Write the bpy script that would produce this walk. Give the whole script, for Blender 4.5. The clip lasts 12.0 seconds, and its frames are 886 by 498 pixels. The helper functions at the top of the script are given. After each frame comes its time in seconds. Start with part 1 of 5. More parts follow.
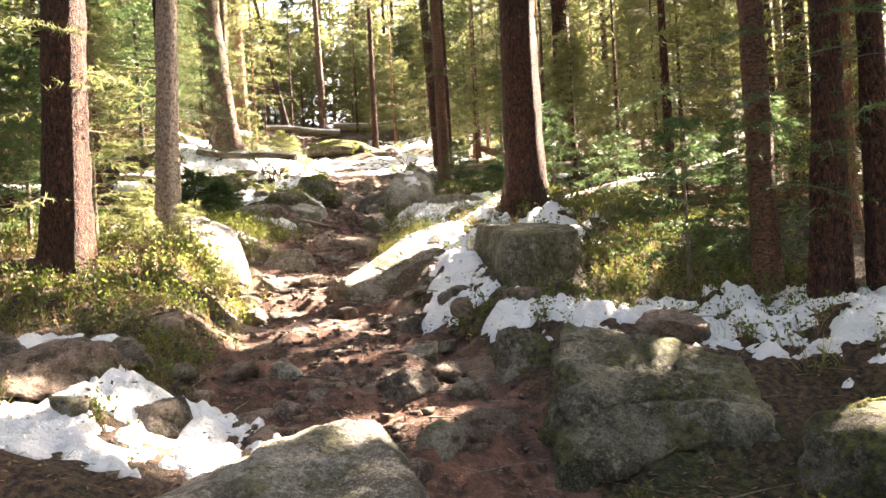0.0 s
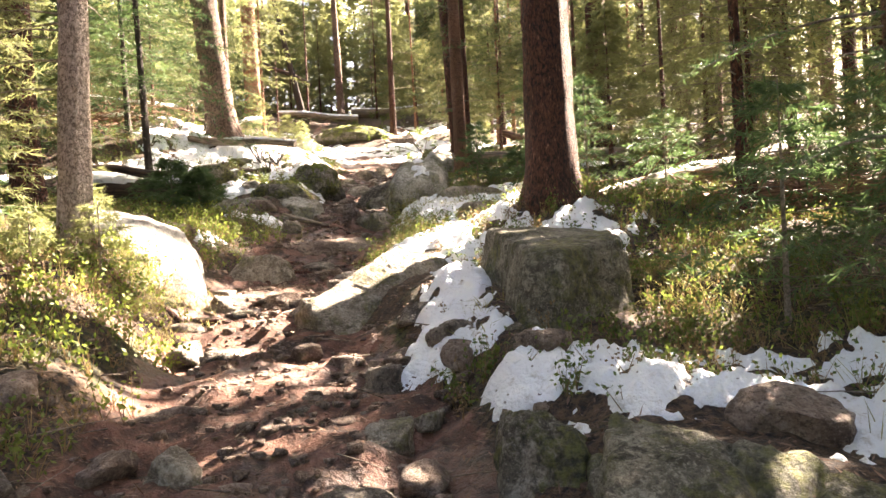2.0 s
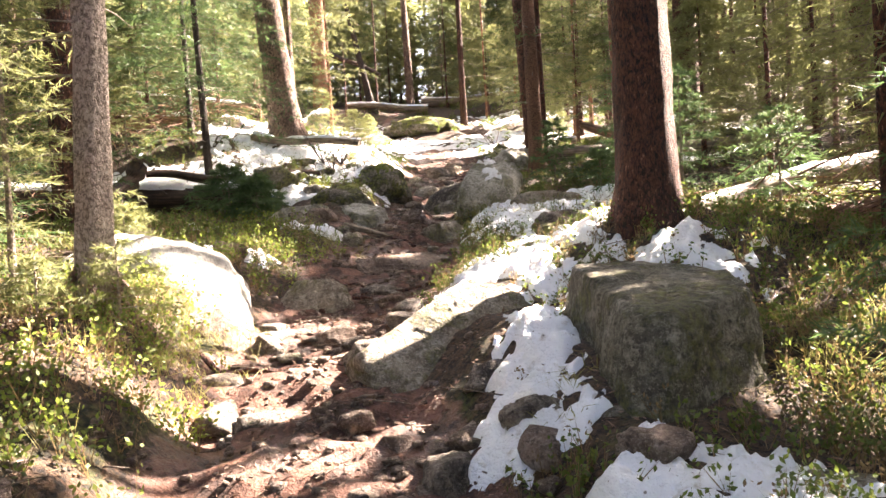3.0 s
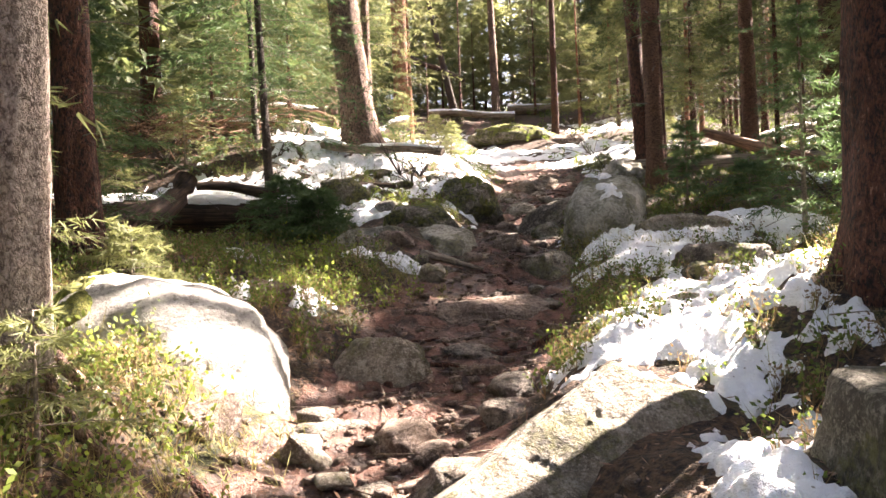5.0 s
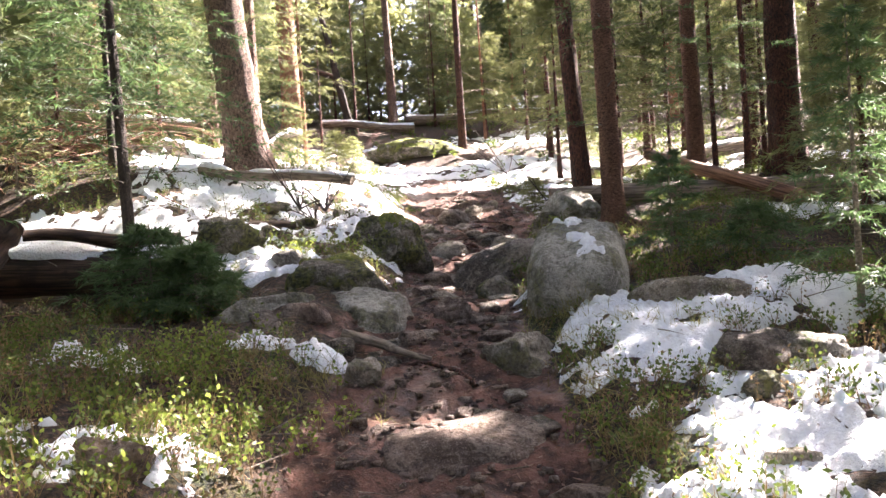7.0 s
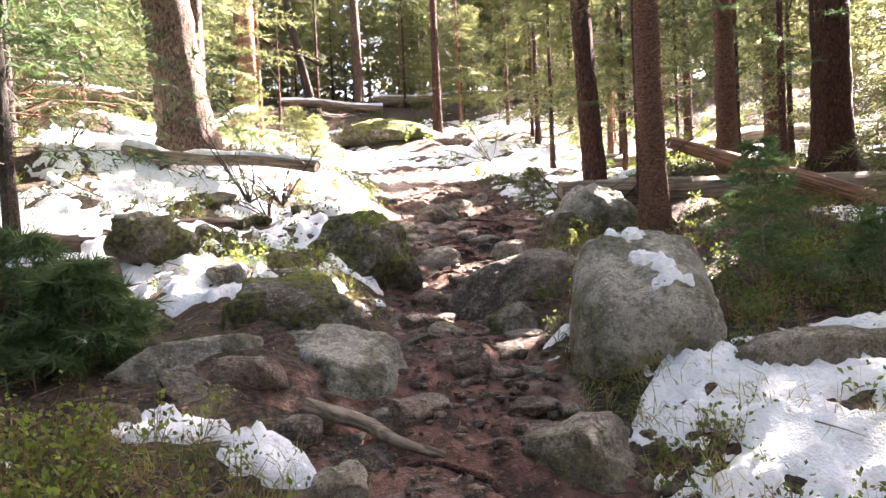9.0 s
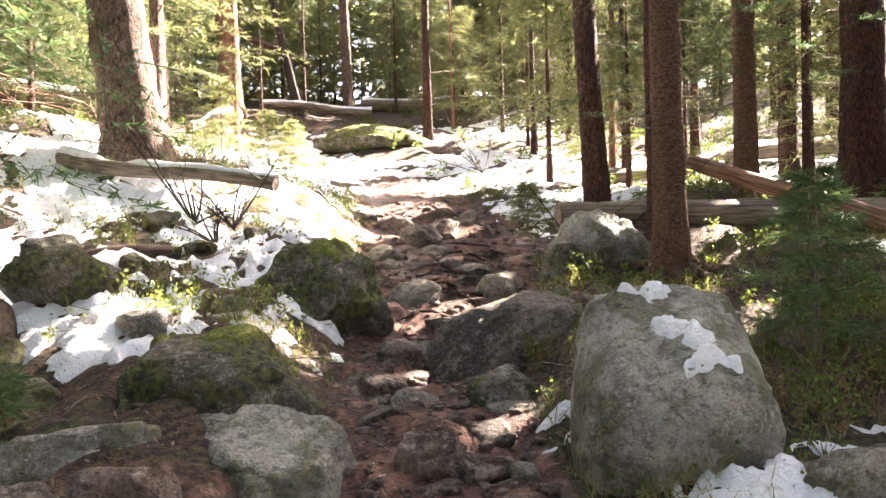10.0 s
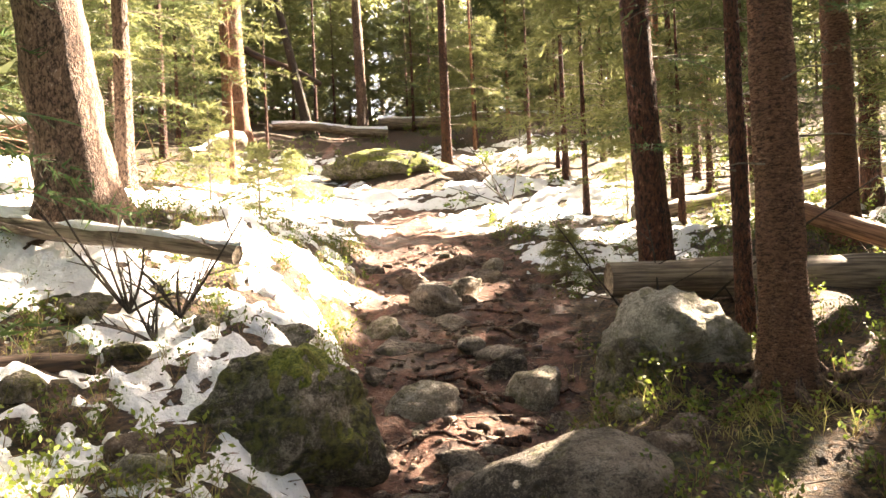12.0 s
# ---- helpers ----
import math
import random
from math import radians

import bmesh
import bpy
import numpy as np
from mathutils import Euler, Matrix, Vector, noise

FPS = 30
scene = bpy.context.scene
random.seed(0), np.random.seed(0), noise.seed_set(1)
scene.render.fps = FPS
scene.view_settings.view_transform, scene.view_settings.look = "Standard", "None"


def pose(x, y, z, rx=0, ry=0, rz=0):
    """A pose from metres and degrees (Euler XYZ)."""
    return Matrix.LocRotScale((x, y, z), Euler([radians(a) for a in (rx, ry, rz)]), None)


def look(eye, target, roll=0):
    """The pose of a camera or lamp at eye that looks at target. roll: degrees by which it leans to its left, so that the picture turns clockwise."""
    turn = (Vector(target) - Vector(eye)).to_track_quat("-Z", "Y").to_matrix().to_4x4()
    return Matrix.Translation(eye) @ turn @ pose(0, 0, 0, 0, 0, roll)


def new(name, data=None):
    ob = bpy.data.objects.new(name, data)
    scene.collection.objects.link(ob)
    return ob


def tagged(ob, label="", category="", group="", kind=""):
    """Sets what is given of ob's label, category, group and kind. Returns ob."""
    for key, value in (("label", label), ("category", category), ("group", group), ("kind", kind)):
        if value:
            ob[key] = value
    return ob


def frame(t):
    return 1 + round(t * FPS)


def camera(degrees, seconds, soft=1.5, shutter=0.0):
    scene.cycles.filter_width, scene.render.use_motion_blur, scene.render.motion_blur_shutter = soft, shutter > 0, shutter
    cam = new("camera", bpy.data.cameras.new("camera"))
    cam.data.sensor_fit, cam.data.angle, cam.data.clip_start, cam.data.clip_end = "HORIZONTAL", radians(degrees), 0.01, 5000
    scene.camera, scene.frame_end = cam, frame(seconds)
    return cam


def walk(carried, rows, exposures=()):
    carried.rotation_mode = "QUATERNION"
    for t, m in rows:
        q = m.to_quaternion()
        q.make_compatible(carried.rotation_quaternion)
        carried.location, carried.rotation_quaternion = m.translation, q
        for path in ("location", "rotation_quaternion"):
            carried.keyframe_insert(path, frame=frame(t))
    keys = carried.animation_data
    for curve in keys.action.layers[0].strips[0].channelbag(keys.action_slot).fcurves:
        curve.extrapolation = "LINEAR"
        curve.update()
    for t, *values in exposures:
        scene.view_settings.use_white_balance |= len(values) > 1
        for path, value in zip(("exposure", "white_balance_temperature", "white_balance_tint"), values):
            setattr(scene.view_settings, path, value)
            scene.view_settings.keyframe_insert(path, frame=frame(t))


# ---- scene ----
cam = camera(61.7, 12.0)
METRES, EYE, TILT, LEAN, TURN = 11.0, 1.35, 0.0, 0.0, -5.0
ROWS = [
    (0.0, 0.0, 0.0, 0.0, 0.03, 0.66, 2.87),
    (0.5, 0.0124, 0.0436, 0.0028, 0.18, 0.7, 2.79),
    (1.0, 0.0137, 0.0784, 0.0124, 1.54, 1.75, 3.42),
    (1.5, 0.0102, 0.1108, 0.0205, 2.05, 2.47, 3.01),
    (2.0, 0.0205, 0.1504, 0.0168, 2.3, -0.18, 2.76),
    (2.5, 0.0258, 0.184, 0.0332, 4.86, -2.67, 2.93),
    (3.0, 0.017, 0.2267, 0.0459, 7.89, -1.1, 3.1),
    (3.5, 0.0179, 0.2622, 0.0539, 9.08, -0.04, 2.81),
    (5.5, -0.0431, 0.4315, 0.0742, 14.64, -0.06, 1.98),
    (6.0, -0.0588, 0.4756, 0.0878, 13.24, -0.16, 1.43),
    (6.5, -0.0769, 0.5108, 0.0987, 9.8, -0.09, 2.18),
    (7.0, -0.0892, 0.5453, 0.1127, 5.33, 0.01, 3.33),
    (9.0, -0.1276, 0.7066, 0.132, 2.22, -1.24, 2.38),
    (9.5, -0.1132, 0.7513, 0.1422, 1.65, -1.07, 1.28),
    (10.0, -0.1188, 0.7967, 0.1512, 1.8, -0.99, 1.41),
    (10.5, -0.121, 0.8372, 0.1659, 2.64, -0.18, 1.42),
    (11.0, -0.1115, 0.8798, 0.1742, 4.29, 0.6, 1.2),
    (11.5, -0.1139, 0.9066, 0.1865, 5.59, 0.65, 1.35),
    (12.0, -0.1173, 0.9343, 0.1918, 3.72, -0.11, 2.34),
]
STOPS = 4.05
walk(cam, [(t, pose(0, 0, EYE, TILT, LEAN, TURN) @ pose(METRES * x, METRES * y, METRES * z, 90 + pitch, roll, yaw)) for t, x, y, z, yaw, pitch, roll in ROWS],
     [(0.0, STOPS + 0.08, 7800, 18), (2.6, STOPS + 0.04, 7600, 21), (3.2, STOPS - 0.02, 7200, 22), (5.5, STOPS - 0.44, 7000, 22), (7.0, STOPS - 0.16, 6500, 23), (8.9, STOPS + 0.3, 6700, 23), (9.6, STOPS + 0.28, 6700, 23), (10.5, STOPS + 0.1, 7700, 16), (12.0, STOPS - 0.08, 8200, 17)])

SUN_EL, SUN_AZ = radians(40), radians(53)
SUN = Vector((math.cos(SUN_EL) * math.sin(SUN_AZ), math.cos(SUN_EL) * math.cos(SUN_AZ), math.sin(SUN_EL)))
world = bpy.data.worlds.new("sky")
scene.world = world
world.use_nodes = True
wt = world.node_tree
sky = wt.nodes.new("ShaderNodeTexSky")
sky.sky_type, sky.sun_disc, sky.sun_elevation, sky.sun_rotation = "NISHITA", False, SUN_EL, SUN_AZ
sky.air_density, sky.dust_density, sky.ozone_density = 0.8, 4.0, 0.6
wt.nodes["Background"].inputs["Strength"].default_value = 0.05
wt.links.new(sky.outputs["Color"], wt.nodes["Background"].inputs["Color"])
sun_data = bpy.data.lights.new("sun", "SUN")
sun_data.energy, sun_data.angle, sun_data.color = 5.0, radians(0.53), (1.0, 0.94, 0.84)
sun = new("sun", sun_data)
sun.matrix_world = look(SUN * 80, (0, 0, 0))

# ---- lie of the land ----
PY = [-400, -20, 0, 4.1, 6.0, 7.3, 8.7, 9.3, 11.0, 12.0, 13.3, 15.3, 16.5, 21.3, 26.0, 29.0, 34.0, 45.0, 60.0, 400]
PZ = [-30, -3.6, -0.12, 0.58, 0.88, 1.12, 1.27, 1.47, 1.86, 2.04, 2.18, 2.65, 2.93, 3.95, 5.05, 6.1, 7.4, 9.5, 11.5, 20]
# the middle of the trail
TY = [-400, 0, 3.2, 4.4, 5.2, 6.4, 7.4, 8.5, 9.3, 10.8, 11.7, 13.0, 13.8, 14.6, 16.5, 17.6, 18.5, 21.5, 23, 26, 400]
TX = [0.2, 0.1, 0.0, -0.15, -0.3, -0.52, -0.85, -0.68, -0.55, -0.56, -0.4, -0.4, -0.38, -0.22, -0.14, -0.1, -0.3, -0.7, -1.3, -2.6, -3]
# the rise of the banks above the trail, left and right of it
LY = [-20, 0, 4.3, 6.4, 7.6, 9.6, 11.0, 12.7, 14.3, 15.3, 16.5, 18, 20, 30, 60]
LZ = [0.3, 0.3, 0.28, 0.62, 0.48, 0.25, 0.22, 0.38, 0.50, 0.54, 0.55, 0.3, 0.15, 0.2, 0.3]
RY = [-20, 0, 4.3, 6.0, 7.1, 8.3, 8.9, 9.9, 11.7, 13.9, 15.1, 16.4, 18, 20, 30, 60]
RZ = [0.3, 0.3, 0.27, 0.36, 0.34, 0.30, 0.27, 0.20, 0.25, 0.42, 0.22, 0.45, 0.12, 0.1, 0.1, 0.2]


def smooth_interp(v, xs, ys, w=0.5):
    v = np.asarray(v, float)
    return sum(np.interp(v + o * w, xs, ys) for o in (-1, -0.5, 0, 0.5, 1)) / 5


def ramp(v, a, b):
    s = np.clip((v - a) / (b - a), 0, 1)
    return s * s * (3 - 2 * s)


def lumps(x, y):
    """Rolling unevenness out of summed waves, about -1 to 1."""
    r = np.sin(1.7 * x + 0.6 * y + 1.3) * np.sin(1.1 * y - 0.8 * x)
    r = r + 0.55 * np.sin(3.9 * x - 1.7 * y + 0.4) * np.sin(3.1 * y + 1.2 * x + 2.0)
    return r + 0.3 * np.sin(8.3 * x + 2.9 * y) * np.sin(7.1 * y - 3.3 * x + 0.7)


def trail_half(y):
    return smooth_interp(y, [0, 4, 5.2, 6.5, 7.5, 9, 10, 10.8, 11.7, 13.5, 14.2, 15, 16.6, 17.5, 18.5, 21.5, 24], [0.8, 0.8, 0.75, 0.62, 0.52, 0.6, 0.68, 0.62, 0.44, 0.40, 0.58, 0.7, 0.82, 0.9, 0.75, 0.45, 0.12])


def ground(x, y):
    x, y = np.asarray(x, float), np.asarray(y, float)
    d = x - smooth_interp(y, TY, TX)
    half = trail_half(y)
    near = np.exp(-((np.clip(np.abs(d) - 6, 0, None)) / 10) ** 2)
    z = smooth_interp(y, PY, PZ)
    z = z + smooth_interp(y, LY, LZ) * ramp(-d, half * 0.8, half * 0.8 + 0.75)
    z = z + smooth_interp(y, RY, RZ, 0.3) * ramp(d, half * 0.8, half * 0.8 + 0.75 + 1.5 * ramp(y, 14.2, 16))
    z = z + 0.28 * np.clip(-d - 1.2, 0, 3) * ramp(y, 13.5, 17) * (1 - 0.55 * ramp(y, 18, 23)) + 0.03 * np.clip(d - 2, 0, 30)
    z = z - 0.85 * np.exp(-((x + 4.3) / 1.4) ** 2 - ((y - 12.5) / 0.75) ** 2) + 0.4 * np.exp(-((x + 3.4) / 1.0) ** 2 - ((y - 9.0) / 1.1) ** 2)
    z = z + 0.28 * np.exp(-((x + 0.9) / 1.3) ** 2 - ((y - 24.6) / 1.2) ** 2)
    z = z + 0.45 * np.exp(-((x - 2.0) / 1.0) ** 2 - ((y - 8.2) / 1.0) ** 2)
    z = z - 0.16 * np.exp(-((x - 0.75) / 0.5) ** 2 - ((y - 7.3) / 0.5) ** 2) - 0.05 * np.exp(-((x - 1.1) / 0.7) ** 2 - ((y - 5.35) / 0.45) ** 2)
    z = z - 0.33 * np.exp(-((x - 1.75) / 1.1) ** 2 - ((y - 2.9) / 0.55) ** 2)
    rough = 0.03 + 0.05 * ramp(np.abs(d), half, half + 1.5)
    return z + rough * lumps(x, y) * (0.5 + 0.5 * near) + 0.012 * np.sin(17 * x + 5 * y) * np.sin(14 * y - 6 * x)
# ---- end of land ----

# ---- tools ----
from mathutils import bvhtree
TABLE = np.random.default_rng(5).random((256, 256))


def vnoise(x, y):
    """Value noise on a unit lattice, 0 to 1."""
    x, y = np.asarray(x, float), np.asarray(y, float)
    i, j = np.floor(x).astype(int), np.floor(y).astype(int)
    u, v = x - i, y - j
    u, v = u * u * (3 - 2 * u), v * v * (3 - 2 * v)
    a, b = TABLE[i % 256, j % 256], TABLE[(i + 1) % 256, j % 256]
    c, d = TABLE[i % 256, (j + 1) % 256], TABLE[(i + 1) % 256, (j + 1) % 256]
    return (a * (1 - u) + b * u) * (1 - v) + (c * (1 - u) + d * u) * v


def fbm(x, y, octaves=4):
    total, amp, norm = 0.0, 1.0, 0.0
    for k in range(octaves):
        total = total + amp * vnoise(x * 2 ** k + 17.3 * k, y * 2 ** k + 9.1 * k)
        norm, amp = norm + amp, amp * 0.5
    return total / norm


def mesh_of(name, verts, faces, material, smooth=True):
    """A mesh out of an array of vertices and an array of faces with one number of corners each."""
    verts, faces = np.asarray(verts, np.float32), np.asarray(faces, np.int32)
    me = bpy.data.meshes.new(name)
    n, k = faces.shape
    me.vertices.add(len(verts))
    me.vertices.foreach_set("co", verts.ravel())
    me.loops.add(n * k)
    me.loops.foreach_set("vertex_index", faces.ravel())
    me.polygons.add(n)
    me.polygons.foreach_set("loop_start", np.arange(n, dtype=np.int32) * k)
    me.polygons.foreach_set("loop_total", np.full(n, k, np.int32))
    me.update(calc_edges=True)
    me.validate()
    if smooth:
        me.polygons.foreach_set("use_smooth", np.ones(len(me.polygons), bool))
    me.materials.append(material)
    return me


def part(name, me, parent, label=""):
    ob = new(name, me)
    ob.parent = parent
    return tagged(ob, label) if label else ob


def gz(x, y):
    return float(ground(x, y))


def grid_faces(nx, ny):
    a = (np.arange(ny - 1)[:, None] * nx + np.arange(nx - 1)[None, :]).ravel()
    return np.stack([a, a + 1, a + nx + 1, a + nx], 1)


def join_quads(chunks):
    """Several (verts, quads) into one."""
    vs, fs, o = [], [], 0
    for v, f in chunks:
        vs.append(v)
        fs.append(np.asarray(f) + o)
        o += len(v)
    return np.concatenate(vs), np.concatenate(fs)


def blades(p, d, s, l, w, belly=0.45):
    """Slim lozenges from p along d, spread along s: vertices and quads."""
    l, w = np.broadcast_to(l, len(p))[:, None], np.broadcast_to(w, len(p))[:, None]
    mid = p + d * l * belly
    v = np.stack([p, mid + s * w / 2, p + d * l, mid - s * w / 2], 1).reshape(-1, 3)
    return v, np.arange(len(v)).reshape(-1, 4)


def spikes(p, d, s, l, w):
    """Pointed needles from p along d, widest at the foot: vertices and triangles."""
    l, w = np.broadcast_to(l, len(p))[:, None], np.broadcast_to(w, len(p))[:, None]
    v = np.stack([p + s * w / 2, p + d * l, p - s * w / 2], 1).reshape(-1, 3)
    return v, np.arange(len(v)).reshape(-1, 3)


def unit(v):
    return v / np.maximum(np.linalg.norm(v, axis=-1, keepdims=True), 1e-9)


def tube(points, radii, sides=10, wobble=0.0, rng=None, flute=0.0, cap=True):
    """A closed tube through points with those radii; wobble roughens it. Quads only."""
    points, radii = np.asarray(points, float), np.asarray(radii, float)
    t = unit(np.gradient(points, axis=0))
    ref = np.where(np.abs(t[:, 2:3]) > 0.8, np.array([[1.0, 0, 0]]), np.array([[0, 0, 1.0]]))
    u = unit(np.cross(t, ref))
    v = np.cross(t, u)
    a = np.linspace(0, 2 * np.pi, sides, endpoint=False)
    r = np.repeat(radii[:, None], sides, 1)
    if wobble and rng is not None:
        ph = rng.random() * 50
        r = r * (1 + wobble * (fbm(ph + np.cos(a)[None] * 2.2 + 3, np.arange(len(points))[:, None] * 0.45 + np.sin(a)[None] * 2.2 + ph, 3) - 0.5) * 2)
    if flute and rng is not None:
        fade = np.linspace(1, 0, len(points))[:, None] ** 3
        r = r * (1 + flute * fade * np.cos(a * 5 + rng.random() * 6)[None])
    ring = points[:, None] + r[..., None] * (np.cos(a)[None, :, None] * u[:, None] + np.sin(a)[None, :, None] * v[:, None])
    verts = ring.reshape(-1, 3)
    i = np.arange(len(points) - 1)[:, None] * sides
    k = np.arange(sides)[None]
    k2 = (k + 1) % sides
    faces = np.stack([i + k, i + k2, i + sides + k2, i + sides + k], -1).reshape(-1, 4)
    if cap:
        caps = []
        for c, base in ((points[0], 0), (points[-1], (len(points) - 1) * sides)):
            ci = len(verts)
            verts = np.concatenate([verts, (verts[base:base + sides] - c) * 0.5 + c, [c]])
            kk = np.arange(sides)
            caps.append(np.stack([base + kk, base + (kk + 1) % sides, ci + (kk + 1) % sides, ci + kk], 1))
            caps.append(np.stack([ci + kk[::2], ci + (kk[::2] + 1) % sides, ci + (kk[::2] + 2) % sides, np.full(len(kk[::2]), ci + sides)], 1))
        faces = np.concatenate([faces, *caps])
    return verts, faces


# ---- materials ----
def shader(name):
    m = bpy.data.materials.new(name)
    m.use_nodes = True
    return m, m.node_tree, m.node_tree.nodes["Principled BSDF"]


def node(nt, kind, **values):
    n = nt.nodes.new("ShaderNode" + kind)
    for key, value in values.items():
        n.inputs[key].default_value = value
    return n


def mixed(nt, fac, a, b):
    n = nt.nodes.new("ShaderNodeMix")
    n.data_type = "RGBA"
    for slot, value in ((0, fac), (6, a), (7, b)):
        if isinstance(value, bpy.types.NodeSocket):
            nt.links.new(value, n.inputs[slot])
        elif slot == 0:
            n.inputs[0].default_value = value
        else:
            n.inputs[slot].default_value = (*value, 1)
    return n.outputs[2]


def calc(nt, op, a, b=0.0, clamp=False):
    n = nt.nodes.new("ShaderNodeMath")
    n.operation, n.use_clamp = op, clamp
    for slot, value in ((0, a), (1, b)):
        if isinstance(value, bpy.types.NodeSocket):
            nt.links.new(value, n.inputs[slot])
        else:
            n.inputs[slot].default_value = value
    return n.outputs[0]


def step(nt, value, low, high):
    n = nt.nodes.new("ShaderNodeMapRange")
    n.interpolation_type = "SMOOTHSTEP"
    nt.links.new(value, n.inputs[0])
    n.inputs[1].default_value, n.inputs[2].default_value = low, high
    return n.outputs[0]


def coords(nt, scale=(1, 1, 1), world_space=False):
    mp = nt.nodes.new("ShaderNodeMapping")
    mp.inputs["Scale"].default_value = scale
    if world_space:
        nt.links.new(nt.nodes.new("ShaderNodeNewGeometry").outputs["Position"], mp.inputs[0])
    else:
        nt.links.new(nt.nodes.new("ShaderNodeTexCoord").outputs["Object"], mp.inputs[0])
    return mp.outputs[0]


def grain(nt, vec, scale, detail=4.0, rough=0.6):
    n = node(nt, "TexNoise", Scale=scale, Detail=detail, Roughness=rough)
    nt.links.new(vec, n.inputs["Vector"])
    return n.outputs["Fac"]


def cells(nt, vec, scale, edge=True):
    n = node(nt, "TexVoronoi", Scale=scale)
    n.feature = "DISTANCE_TO_EDGE" if edge else "F1"
    nt.links.new(vec, n.inputs["Vector"])
    return n.outputs["Distance"]


def bump(nt, bsdf, height, strength, distance):
    n = node(nt, "Bump", Strength=strength, Distance=distance)
    nt.links.new(height, n.inputs["Height"])
    nt.links.new(n.outputs[0], bsdf.inputs["Normal"])


def bark_material(name, dark, light, flake, scale=(16, 16, 6), depth=0.012):
    m, nt, b = shader(name)
    v = coords(nt, scale)
    warp_node = node(nt, "TexNoise", Scale=1.1, Detail=4.0, Roughness=0.65)
    nt.links.new(v, warp_node.inputs["Vector"])
    swell = nt.nodes.new("ShaderNodeVectorMath")
    swell.operation = "SCALE"
    swell.inputs["Scale"].default_value = 2.4
    nt.links.new(warp_node.outputs["Color"], swell.inputs[0])
    warp = swell.outputs[0]
    add = nt.nodes.new("ShaderNodeVectorMath")
    add.operation = "ADD"
    nt.links.new(v, add.inputs[0])
    nt.links.new(warp, add.inputs[1])
    plates = cells(nt, add.outputs[0], 2.3)
    fine = grain(nt, v, 3.5, 6, 0.7)
    broad = grain(nt, coords(nt, (1.2, 1.2, 0.7)), 1.6, 3)
    col = mixed(nt, calc(nt, "MULTIPLY", step(nt, calc(nt, "ADD", plates, calc(nt, "MULTIPLY", calc(nt, "SUBTRACT", fine, 0.5), 1.2)), -0.12, 0.26), 0.85), dark, light)
    col = mixed(nt, calc(nt, "MULTIPLY", step(nt, fine, 0.60, 0.68), 0.8), col, flake)
    col = mixed(nt, calc(nt, "MULTIPLY", step(nt, broad, 0.45, 0.7), 0.5), col, dark)
    nt.links.new(col, b.inputs["Base Color"])
    b.inputs["Roughness"].default_value = 0.88
    bump(nt, b, calc(nt, "ADD", step(nt, plates, 0.0, 0.3), fine), 0.9, depth)
    return m


def rock_material(name, base, dark, pale, moss=0.5, lichen=0.5, speck=0.5):
    m, nt, b = shader(name)
    v = coords(nt, world_space=True)
    big, mid, fine = grain(nt, v, 2.6, 6, 0.65), grain(nt, v, 9, 8, 0.75), grain(nt, v, 85, 3, 0.7)
    blot, seam = grain(nt, v, 17, 5, 0.7), grain(nt, coords(nt, (1, 1, 2.4), True), 5.5, 7, 0.8)
    col = mixed(nt, step(nt, big, 0.40, 0.60), dark, base)
    col = mixed(nt, calc(nt, "MULTIPLY", step(nt, mid, 0.52, 0.60), lichen), col, pale)
    col = mixed(nt, calc(nt, "MULTIPLY", step(nt, blot, 0.44, 0.36), 0.75), col, tuple(c * 0.5 for c in dark))
    col = mixed(nt, calc(nt, "MULTIPLY", step(nt, fine, 0.54, 0.62), speck), col, dark)
    col = mixed(nt, calc(nt, "MULTIPLY", step(nt, fine, 0.45, 0.36), speck), col, pale)
    col = mixed(nt, calc(nt, "MULTIPLY", step(nt, seam, 0.41, 0.35), 0.8), col, tuple(c * 0.35 for c in dark))
    crust = grain(nt, v, 31, 6, 0.75)
    col = mixed(nt, calc(nt, "MULTIPLY", step(nt, crust, 0.54, 0.60), lichen * 0.5), col, tuple(min(0.8, c * 1.12) for c in pale))
    col = mixed(nt, calc(nt, "MULTIPLY", step(nt, crust, 0.45, 0.39), 0.7), col, tuple(c * 0.6 for c in dark))
    green = calc(nt, "MULTIPLY", step(nt, grain(nt, v, 3.6, 7, 0.7), 0.62 - 0.25 * moss, 0.70 - 0.22 * moss), min(1.0, moss * 1.15), True)
    tone = mixed(nt, step(nt, grain(nt, v, 26, 4), 0.35, 0.65), (0.014, 0.018, 0.005), (0.15, 0.155, 0.035))
    col = mixed(nt, green, col, tone)
    nt.links.new(col, b.inputs["Base Color"])
    b.inputs["Roughness"].default_value = 0.85
    height = calc(nt, "ADD", calc(nt, "MULTIPLY", mid, 1.3), calc(nt, "MULTIPLY", seam, 1.2))
    height = calc(nt, "ADD", height, calc(nt, "ADD", calc(nt, "MULTIPLY", blot, 0.5), calc(nt, "MULTIPLY", fine, 0.12)))
    bump(nt, b, calc(nt, "ADD", height, calc(nt, "MULTIPLY", green, 0.5)), 1.0, 0.045)
    return m


